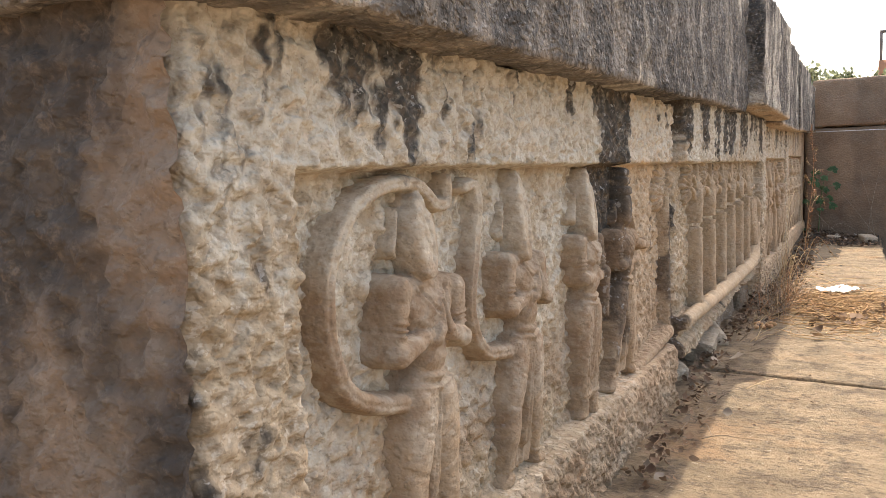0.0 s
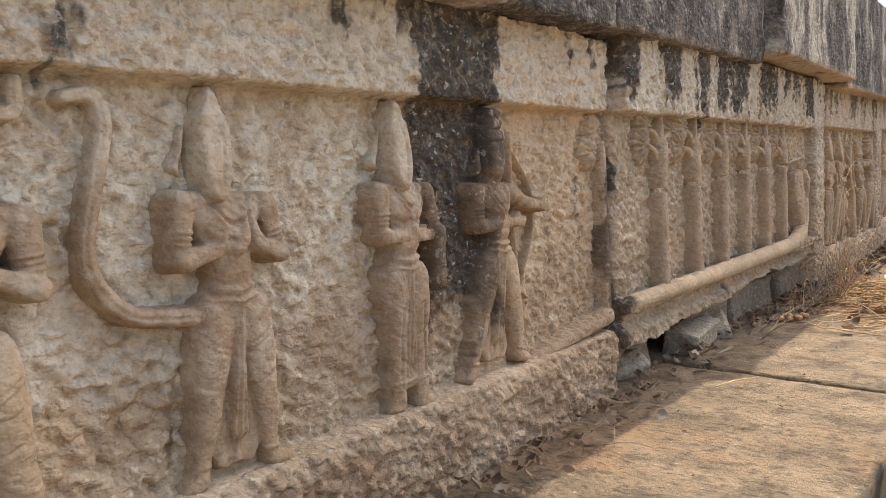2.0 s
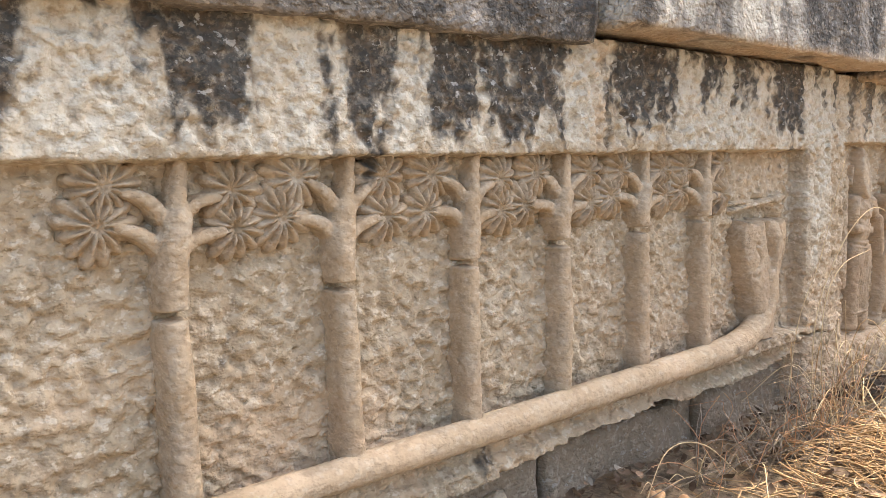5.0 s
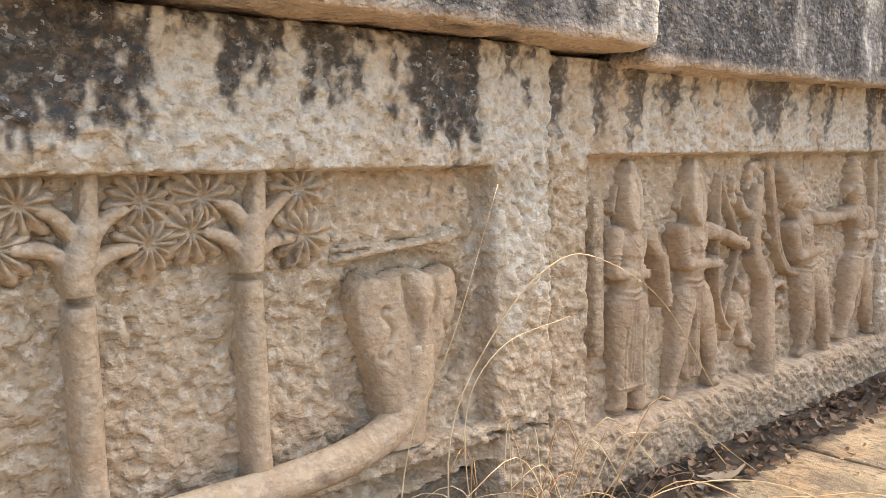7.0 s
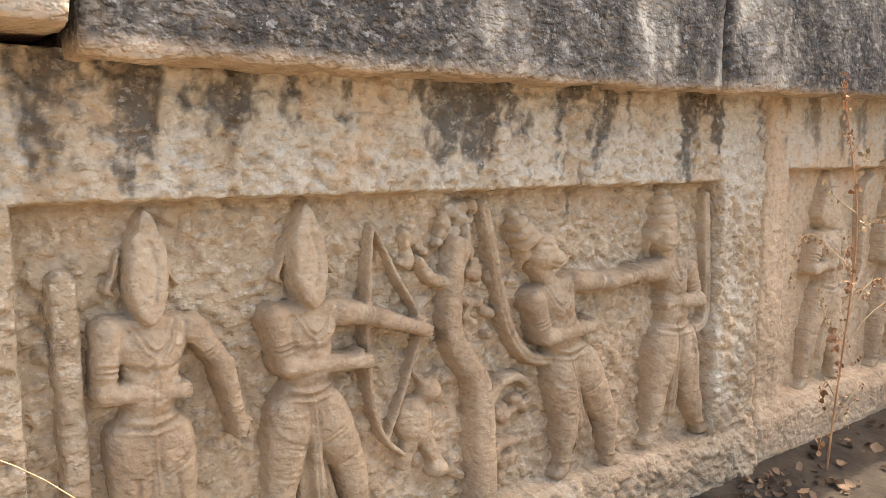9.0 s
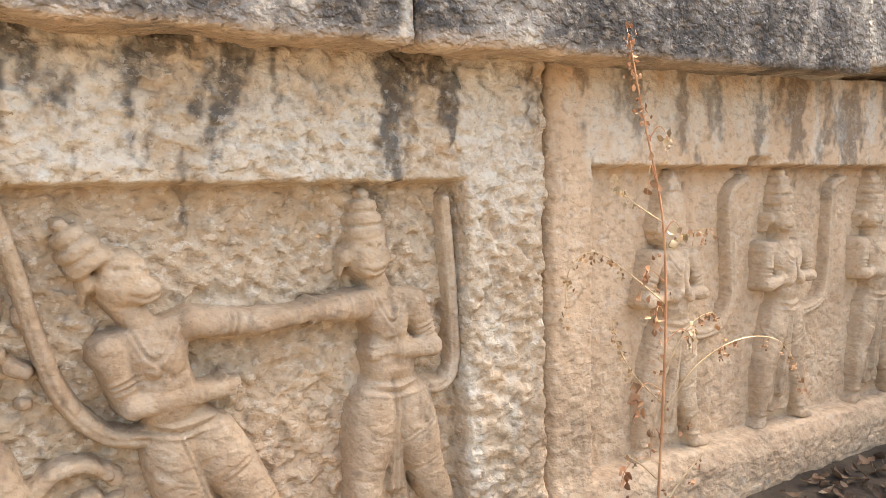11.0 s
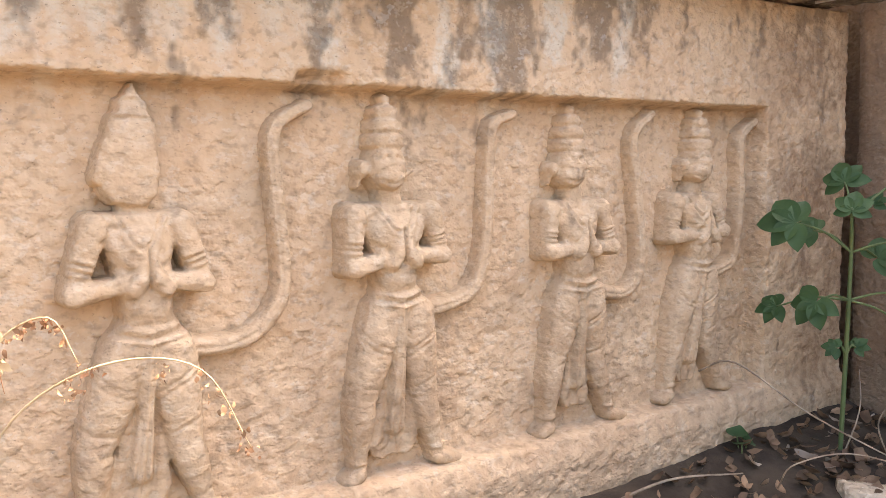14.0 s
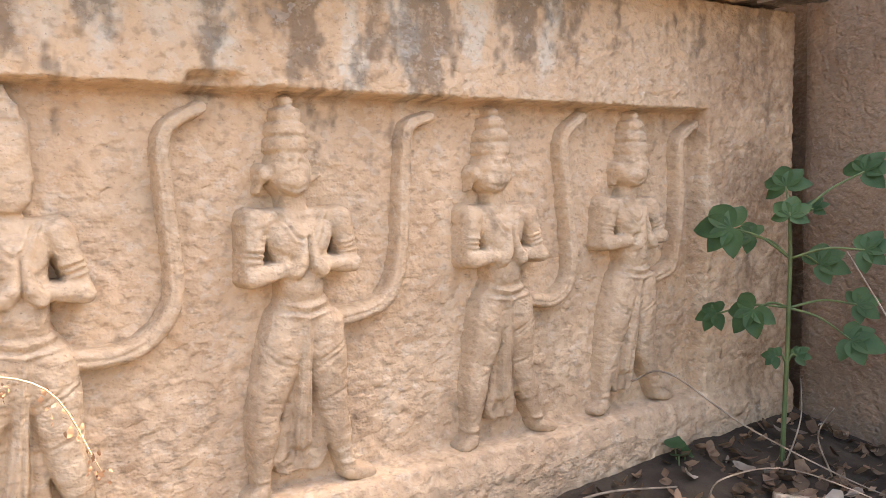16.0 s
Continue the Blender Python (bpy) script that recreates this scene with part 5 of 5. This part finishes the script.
def single_leaf(place, size, seed, mat, label):
    v, f = leaf_piece((0, 0, 0), size, random.Random(seed), 0.5)
    ob = new("fallen_leaf", mesh_of("fallen_leaf", v, f, mat))
    ob.location = place
    return tagged(ob, label, "leaf", "fallen leaves")


single_leaf((-0.50, 3.93, 0.49), 0.10, 4, PALE_LEAF, "large bleached leaf beside the wedged stone")
single_leaf((-0.42, 6.62, 0.48), 0.14, 5, PALE_LEAF, "yellowish broad leaf at the wall foot")
single_leaf((-0.33, 9.95, 0.56), 0.10, 6, PALE_LEAF, "bleached split leaf on the litter")
single_leaf((-0.14, 6.2, 0.50), 0.12, 7, PALE_LEAF, "pale leaf beside the straw")

# seed pods
for i in range(9):
    bm = bmesh.new()
    bmesh.ops.create_icosphere(bm, subdivisions=2, radius=0.016)
    for q in bm.verts:
        q.co *= 1 + 0.25 * (noise.noise(q.co * 60 + Vector((i, 0, 0)))) 
        q.co.z *= 0.85
    me = bpy.data.meshes.new("seed_pod")
    bm.to_mesh(me)
    bm.free()
    me.polygons.foreach_set("use_smooth", [True] * len(me.polygons))
    me.materials.append(NUT)
    ob = new("seed_pod", me)
    ob.location = (-0.47 + rng.uniform(-0.05, 0.05), 4.83 + rng.uniform(-0.07, 0.07), 0.476)
    tagged(ob, "small round brown dry seed pod on the slab", "seed pod", "seed pods")

# straw heap
pieces = []
for i in range(1050):
    a = rng.gauss(0.15, 0.8) + (math.pi if rng.random() < 0.5 else 0)
    c = Vector((rng.gauss(-0.04, 0.17), rng.gauss(5.62, 0.36), 0.468))
    c.z += rng.uniform(0, 1) * 0.09 * math.exp(-((c.x + 0.2) / 0.2) ** 2 - ((c.y - 5.55) / 0.3) ** 2)
    ln = rng.uniform(0.08, 0.34)
    d = Vector((math.cos(a), math.sin(a), rng.gauss(0, 0.12)))
    side = Vector((-d.y, d.x, 0)) * rng.uniform(-0.06, 0.06)
    q = [c + d * ln * s + side * (1 - 4 * s * s) + Vector((0, 0, rng.uniform(0, 0.012))) for s in (-0.5, -0.2, 0.1, 0.5)]
    q = [Vector((max(s.x, -0.56), s.y, max(s.z, 0.466))) for s in q]
    pieces.append(tube(q, [0.0022, 0.0022, 0.0018, 0.0009], 3))
v, f = bundle(pieces)
tagged(new("straw_heap", mesh_of("straw_heap", v, f, STRAW)), "golden dry straw strewn across the slabs", "straw", kind="stuff")

# crumpled white plastic among the straw
U, V = grid(-0.16, 0.16, -0.10, 0.10, 0.006)
Z = 0.045 * fbm(U * 18, V * 18, 0, 310) ** 1.5 + 0.02 * fbm(U * 60, V * 60, 0, 311)
edge = (U / 0.15) ** 2 + (V / 0.085) ** 2 + 0.5 * (fbm(U * 30, V * 30, 0, 312) - 0.5)
ob = new("plastic_scrap", mesh_of("plastic_scrap", np.stack([U, V, Z], -1).reshape(-1, 3), cells(U.shape, mid(edge) < 1), PAPER))
ob.matrix_world = pose(-0.13, 6.12, 0.488, 4, 0, 25)
tagged(ob, "crumpled white plastic scrap lying in the straw", "litter")


# ---- dry grass, weeds and twigs ----
def stem(points, radii, sides=5, count=6):
    q = curve_points(points, count)
    rr = np.interp(np.linspace(0, 1, len(q)), np.linspace(0, 1, len(radii)), radii)
    return tube([tuple(s) for s in q], list(rr), sides)


clump = tagged(empty("dry_grass_clump", (0, 0, 0)), "tuft of dry curling grass at the wall foot", "dry grass")
for i in range(30):
    b = Vector((rng.gauss(-0.47, 0.05), rng.gauss(5.88, 0.12), 0.46))
    h, out = rng.uniform(0.1, 0.42), Vector((rng.gauss(0.05, 0.1), rng.gauss(-0.03, 0.16), 0))
    pts = [b, b + Vector((0, 0, h * 0.55)) + out * 0.35, b + Vector((0, 0, h)) + out * 0.8, b + Vector((0, 0, h * rng.uniform(0.55, 0.95))) + out * 1.5]
    v, f = stem(pts, (0.002, 0.0018, 0.001), 3, 4)
    part("blade", mesh_of("blade", v, f, STALK if i % 3 else STRAW), clump)
for pts in ([(-0.46, 5.46, 0.46), (-0.44, 5.50, 0.85), (-0.42, 5.60, 1.06), (-0.40, 5.71, 1.37)],
            [(-0.44, 5.62, 0.46), (-0.43, 5.60, 0.85), (-0.42, 5.74, 1.08), (-0.40, 5.89, 1.195), (-0.39, 6.03, 1.185), (-0.38, 6.25, 1.06), (-0.37, 6.47, 0.80)],
            [(-0.44, 5.70, 0.46), (-0.42, 5.63, 0.86), (-0.41, 5.72, 1.02), (-0.40, 5.93, 1.065)],
            [(-0.45, 5.78, 0.46), (-0.42, 5.80, 0.70), (-0.38, 5.70, 0.92)],
            [(-0.43, 5.9, 0.46), (-0.36, 5.8, 0.62), (-0.2, 5.5, 0.66), (0.0, 5.25, 0.6)],
            [(-0.44, 5.3, 0.47), (-0.3, 5.05, 0.56), (-0.18, 4.85, 0.55), (-0.05, 4.7, 0.50)],
            [(-0.46, 5.2, 0.46), (-0.42, 4.95, 0.62), (-0.40, 4.75, 0.66), (-0.38, 4.62, 0.55)],
            [(-0.42, 6.0, 0.47), (-0.3, 6.15, 0.62), (-0.12, 6.3, 0.66), (0.1, 6.4, 0.6)]):
    v, f = stem(pts, (0.0017, 0.0014, 0.0009), 5)
    part("stalk", mesh_of("stalk", v, f, STALK), clump)

for i in range(140):
    b = Vector((rng.gauss(-0.46, 0.07), rng.gauss(5.55, 0.30), 0.46))
    d = Vector((rng.gauss(0.04, 0.07), rng.gauss(-0.05, 0.12), rng.uniform(0.06, 0.26)))
    v, f = stem([b, b + d * 0.55 + Vector((rng.gauss(0, 0.02), rng.gauss(0, 0.03), 0.02)), b + d, b + d * 1.1 + Vector((rng.gauss(0, 0.03), rng.gauss(0, 0.04), -0.03))], (0.0016, 0.0012, 0.0007), 3, 3)
    part("blade", mesh_of("blade", v, f, TWIG if i % 3 else RED_STEM), clump)

brush = tagged(empty("dry_twigs", (0, 0, 0)), "tangle of dry grey twigs at the wall foot", "twigs")
for i in range(46):
    y = rng.gauss(4.95, 0.35) if i < 34 else rng.uniform(2.6, 4.2)
    b = Vector((-0.55 + abs(rng.gauss(0, 0.07)), y, 0.466))
    d = Vector((rng.uniform(-0.02, 0.16), rng.uniform(-0.2, 0.2), rng.uniform(0.0, 0.13) if i < 34 else 0.01))
    v, f = stem([b, b + d * 0.5 + Vector((0, 0, rng.uniform(0, 0.04))), b + d], (0.0018, 0.0014, 0.0008), 4, 4)
    part("twig", mesh_of("twig", v, f, STALK if i % 2 and i < 34 else TWIG), brush)
v, f = stem([(-0.40, 3.45, 0.467), (-0.35, 3.55, 0.475), (-0.30, 3.66, 0.468)], (0.0016, 0.0014, 0.001), 5)
part("twig", mesh_of("twig", v, f, STALK), brush)

far_twigs = tagged(empty("dry_twigs", (0, 0, 0)), "bare dry twigs lying over the litter in the corner", "twigs")
for pts, w in (([(-0.58, 10.08, 0.80), (-0.50, 10.114, 0.83), (-0.40, 10.267, 0.70), (-0.28, 10.469, 0.57), (-0.2, 10.6, 0.50)], 0.0028),
               ([(-0.34, 10.05, 0.59), (-0.29, 10.04, 0.66), (-0.2, 10.15, 0.68), (-0.05, 10.35, 0.58), (0.05, 10.5, 0.5)], 0.002),
               ([(-0.60, 9.75, 0.52), (-0.56, 9.95, 0.56), (-0.50, 10.15, 0.55)], 0.004),
               ([(-0.45, 10.5, 0.53), (-0.42, 10.52, 0.66), (-0.44, 10.55, 0.76)], 0.0025),
               ([(-0.35, 10.55, 0.53), (-0.36, 10.5, 0.64), (-0.32, 10.5, 0.72)], 0.0025),
               ([(0.05, 10.5, 0.53), (0.1, 10.45, 0.95), (0.16, 10.5, 1.25)], 0.004),
               ([(0.12, 10.6, 0.53), (0.06, 10.6, 0.9), (-0.02, 10.65, 1.2), (0.0, 10.66, 1.35)], 0.003),
               ([(0.15, 10.4, 0.5), (-0.1, 10.45, 0.85), (-0.3, 10.5, 1.1)], 0.003)):
    v, f = stem(pts, (w, 0.8 * w, 0.5 * w), 5)
    part("twig", mesh_of("twig", v, f, TWIG), far_twigs)

# thin white rod lodged at the head of the corner
v, f = tube([(-0.62, 10.60, 1.74), (0.35, 10.62, 1.735)], 0.004, 6)
tagged(new("thin_rod", mesh_of("thin_rod", v, f, PAPER)), "thin white rod lodged between the walls", "rod")

# tall dry weed before the joint of the third and fourth slabs
weed = tagged(empty("dry_weed", (0, 0, 0)), "tall dead weed with reddish stem and shrivelled leaves", "weed")
main = [(-0.50, 8.545, 0.46), (-0.48, 8.535, 0.70), (-0.46, 8.525, 0.90), (-0.43, 8.50, 1.15), (-0.42, 8.475, 1.35), (-0.43, 8.43, 1.55), (-0.44, 8.395, 1.72)]
v, f = stem(main, (0.0036, 0.0034, 0.003, 0.0026, 0.002, 0.0014), 6)
part("stem", mesh_of("stem", v, f, RED_STEM), weed)
wr = random.Random(21)
sprigs = ([(-0.46, 8.525, 0.90), (-0.42, 8.60, 1.01), (-0.38, 8.70, 1.06), (-0.35, 8.80, 1.04), (-0.33, 8.855, 0.93)],
          [(-0.45, 8.52, 1.0), (-0.43, 8.57, 1.09), (-0.41, 8.63, 1.12), (-0.40, 8.66, 1.06)],
          [(-0.43, 8.50, 1.15), (-0.46, 8.42, 1.22), (-0.48, 8.34, 1.27), (-0.49, 8.28, 1.24), (-0.49, 8.265, 1.14)],
          [(-0.425, 8.485, 1.27), (-0.38, 8.52, 1.31), (-0.34, 8.55, 1.315)],
          [(-0.46, 8.525, 0.92), (-0.47, 8.45, 0.99), (-0.47, 8.40, 1.06), (-0.47, 8.38, 1.12)],
          [(-0.42, 8.475, 1.33), (-0.46, 8.42, 1.38), (-0.48, 8.40, 1.43)],
          [(-0.48, 8.53, 0.74), (-0.46, 8.45, 0.80), (-0.45, 8.38, 0.84)],
          [(-0.48, 8.54, 0.66), (-0.46, 8.60, 0.74), (-0.44, 8.66, 0.80)])
for pts in sprigs:
    v, f = stem(pts, (0.002, 0.0015, 0.0008), 4)
    tw = part("sprig", mesh_of("sprig", v, f, STALK), weed)
    q = curve_points(pts, 4)
    bits = []
    for s in q[len(q) // 3:]:
        if wr.random() < 0.35:
            continue
        hang = wr.uniform(0.01, 0.045)
        for _ in range(wr.randint(5, 12)):
            bits.append(leaf_piece((s[0] + wr.gauss(0, 0.005), s[1] + wr.gauss(0, 0.006), s[2] - wr.uniform(0, hang)), wr.uniform(0.004, 0.012), wr, 2.0))
    v, f = bundle(bits)
    part("leaf_spray", mesh_of("leaf_spray", v, f, wr.choice((STRAW, RED_STEM, STALK, RED_STEM))), tw)["kind"] = "stuff"
for at, out, size in ((0.60, -0.10, 0.016), (0.66, 0.05, 0.014), (0.78, -0.13, 0.018), (0.84, -0.05, 0.014), (0.95, -0.10, 0.020), (1.06, 0.06, 0.016), (1.12, -0.05, 0.014), (1.20, -0.09, 0.020), (1.30, 0.03, 0.015), (1.42, -0.04, 0.018), (1.50, 0.03, 0.016)):
    y = np.interp(at, [q[2] for q in main], [q[1] for q in main])
    x = np.interp(at, [q[2] for q in main], [q[0] for q in main])
    pts = [(x, y, at), (x + 0.01, y + 0.6 * out, at + 0.03), (x + 0.02, y + out, at + 0.015), (x + 0.02, y + 1.15 * out, at - 0.03)]
    v, f = stem(pts, (0.0014, 0.001, 0.0006), 4)
    tw = part("sprig", mesh_of("sprig", v, f, RED_STEM), weed)
    bits = [leaf_piece((pts[2][0] + wr.gauss(0, 0.008), pts[2][1] + wr.gauss(0, 0.012), pts[2][2] + wr.gauss(-0.015, 0.02)), wr.uniform(0.7, 1.5) * size, wr, 2.0) for _ in range(wr.randint(6, 11))]
    v, f = bundle(bits)
    part("leaf_spray", mesh_of("leaf_spray", v, f, RED_STEM if out < 0 else STALK), tw)["kind"] = "stuff"
bits = []
for at in (0.72, 0.86, 0.93, 1.01, 1.05, 1.18, 1.24):
    c = (-0.45 + wr.gauss(0, 0.012), 8.515 + wr.gauss(0, 0.02), at)
    for _ in range(wr.randint(7, 14)):
        bits.append(leaf_piece((c[0] + wr.gauss(0, 0.009), c[1] + wr.gauss(0, 0.009), c[2] + wr.gauss(0, 0.016)), wr.uniform(0.004, 0.013), wr, 2.0))
v, f = bundle(bits)
part("leaf_spray", mesh_of("leaf_spray", v, f, RED_STEM), weed)["kind"] = "stuff"
bits = []
for _ in range(80):
    s = wr.uniform(0.0, 1.0)
    q = np.array([-0.43, 8.44, 1.5]) * (1 - s) + np.array([-0.44, 8.393, 1.74]) * s
    bits.append(leaf_piece((q[0] + wr.gauss(0, 0.007), q[1] + wr.gauss(0, 0.008), q[2]), wr.uniform(0.006, 0.015), wr, 1.8))
v, f = bundle(bits)
part("seed_head", mesh_of("seed_head", v, f, RED_STEM), weed)["kind"] = "stuff"

# ---- green plant in the corner ----
plant = tagged(empty("green_plant", (0, 0, 0)), "young green plant with lobed leaves in the wall corner", "plant")
axis = [(-0.47, 10.52, 0.48), (-0.455, 10.51, 0.80), (-0.44, 10.49, 0.95), (-0.43, 10.477, 1.075), (-0.41, 10.44, 1.165)]
v, f = stem(axis, (0.0065, 0.006, 0.005, 0.004), 7)
part("stem", mesh_of("stem", v, f, GREEN_STEM), plant)


def palm_leaf(base, tip, size, seed, normal=(0.3, -0.75, 0.6), lobes=5):
    """A stalk from base to tip and a lobed blade about the tip."""
    rn = random.Random(seed)
    base, tip = Vector(base), Vector(tip)
    sag = (base + tip) / 2 + Vector((0, 0, 0.015))
    v, f = stem([base, sag, tip], (0.0035, 0.0025), 5)
    stalk = part("leaf_stalk", mesh_of("leaf_stalk", v, f, GREEN_STEM), plant)
    way = (tip - base).normalized()
    nrm = (Vector(normal) + Vector((rn.uniform(-0.3, 0.3), rn.uniform(-0.2, 0.2), rn.uniform(-0.2, 0.2)))).normalized()
    ahead = (way - nrm * way.dot(nrm)).normalized()
    side = nrm.cross(ahead)
    verts, faces = [tuple(tip)], []
    for k in range(lobes):
        a = (k - (lobes - 1) / 2) * radians(250 / lobes)
        ln = size * (1.0 - 0.22 * abs(k - (lobes - 1) / 2) / (lobes / 2)) * rn.uniform(0.9, 1.1)
        d, s = ahead * math.cos(a) + side * math.sin(a), side * math.cos(a) - ahead * math.sin(a)
        rows = []
        for i in range(1, 8):
            t = i / 7
            half = ln * 0.36 * math.sin(math.pi * min(1, 0.12 + t * 0.88)) ** 0.75 if i < 7 else 0.001
            c = tip + d * ln * t - nrm * (0.22 * ln * t * t)
            up = nrm * half * 0.35
            at = len(verts)
            verts += [tuple(c - s * half + up), tuple(c), tuple(c + s * half + up)]
            rows.append(at)
        faces += [(0, rows[0] + 1, rows[0]), (0, rows[0] + 2, rows[0] + 1)]
        for p, q in zip(rows, rows[1:]):
            faces += [(p, p + 1, q + 1, q), (p + 1, p + 2, q + 2, q + 1)]
    part("leaf_blade", mesh_of("leaf_blade", verts, faces, GREEN), stalk)


for i, (h, tip, size) in enumerate((
        (3, (-0.485, 10.32, 1.155), 0.092), (4, (-0.50, 10.56, 1.25), 0.07), (4, (-0.407, 10.435, 1.182), 0.058), (4, (-0.405, 10.53, 1.195), 0.04),
        (2, (-0.585, 10.40, 0.925), 0.065), (2, (-0.45, 10.36, 0.957), 0.080), (1, (-0.46, 10.47, 0.825), 0.035), (1, (-0.44, 10.53, 0.822), 0.038),
        (3, (-0.42, 10.585, 1.054), 0.075), (4, (-0.33, 10.62, 1.285), 0.075), (2, (-0.34, 10.60, 0.87), 0.075), (3, (-0.29, 10.56, 1.10), 0.065),
        (2, (-0.36, 10.66, 0.95), 0.060), (3, (-0.50, 10.42, 1.13), 0.055))):
    palm_leaf(axis[h], tip, size, 40 + i)
seedling = tagged(empty("green_seedling", (0, 0, 0)), "small green seedling in the dead leaves", "plant")
for i, (x, y, z) in enumerate(((-0.60, 10.26, 0.60), (-0.57, 10.24, 0.585), (-0.59, 10.29, 0.58))):
    v, f = leaf_piece((0, 0, 0), 0.06, random.Random(60 + i), 0.5)
    ob = part("leaf", mesh_of("leaf", v, f, GREEN), seedling)
    ob.location = (x, y, z)
    v, f = tube([(-0.585, 10.265, 0.49), (x, y, z)], 0.002, 4)
    part("stalk", mesh_of("stalk", v, f, GREEN_STEM), seedling)

# weeds on the low ground beside the platform
pieces = []
for i in range(260):
    b = Vector((0.3 + abs(rng.gauss(0, 0.25)), rng.uniform(2.2, 10.5), -0.02))
    d = Vector((rng.gauss(0, 0.06), rng.gauss(0, 0.06), rng.uniform(0.06, 0.2)))
    pieces.append(tube([b, b + d * 0.6, b + d + Vector((d.x, d.y, -0.01))], [0.002, 0.0015, 0.0006], 3))
v, f = bundle(pieces)
tagged(new("grass", mesh_of("grass", v, f, STALK)), "thin dry grass on the low earth", "grass", kind="stuff")


# ---- far things over the end wall ----
def far_tree(place, height, spread, seed, label):
    rn = random.Random(seed)
    tree = tagged(empty("tree", place), label, "tree", "trees beyond the wall")
    pieces = [stem([(0, 0, 0), (0.1, 0, height * 0.3), (0, 0.1, height * 0.6), (0.05, 0, height * 0.85)], (0.16, 0.12, 0.07, 0.03), 8)]
    limbs = []
    for k in range(9):
        a, h = rn.uniform(0, 6.28), height * rn.uniform(0.3, 0.7)
        e = Vector((math.cos(a) * spread * rn.uniform(0.4, 0.9), math.sin(a) * spread * rn.uniform(0.4, 0.9), h + height * rn.uniform(0.1, 0.3)))
        limbs.append(e)
        pieces.append(stem([(0, 0, h), tuple(e * 0.5 + Vector((0, 0, h * 0.6))), tuple(e)], (0.06, 0.04, 0.015), 5))
    v, f = bundle(pieces)
    part("trunk", mesh_of("trunk", v, f, BARK), tree)
    bits = []
    for e in [*limbs, Vector((0, 0, height * 0.85)), Vector((0, 0, height * 0.7))]:
        for _ in range(130):
            c = e + Vector((rn.gauss(0, 0.35), rn.gauss(0, 0.35), rn.gauss(0, 0.28))) * spread * 0.5
            bits.append(leaf_piece(c, rn.uniform(0.12, 0.24), rn, 1.4))
    v, f = bundle(bits)
    part("crown", mesh_of("crown", v, f, BUSH), tree)


far_tree((-2.3, 30, -0.02), 4.7, 1.3, 1, "low olive-green tree beyond the end wall")
far_tree((-1.2, 34, -0.02), 4.6, 1.2, 2, "hazy olive-green tree beyond the end wall")
far_tree((0.6, 31, -0.02), 4.5, 1.3, 3, "dusty green tree beside the orange building")
house = tagged(empty("building", (0, 0, 0)), "orange plastered building with a roof rail", "building")
part("wall", rough_box("wall", (0.35, 33, -0.05), (6, 39, 4.9), PLASTER, 0.5, 0.03, 0.01), house)
for x in (0.42, 2.2, 4.0, 5.9):
    part("post", rough_box("post", (x - 0.05, 33.1, 4.85), (x + 0.05, 33.2, 5.9), STEEL, 0.3, 0.01, 0.0), house)
part("rail", rough_box("rail", (0.37, 33.1, 5.85), (5.95, 33.2, 5.95), STEEL, 0.5, 0.01, 0.0), house)
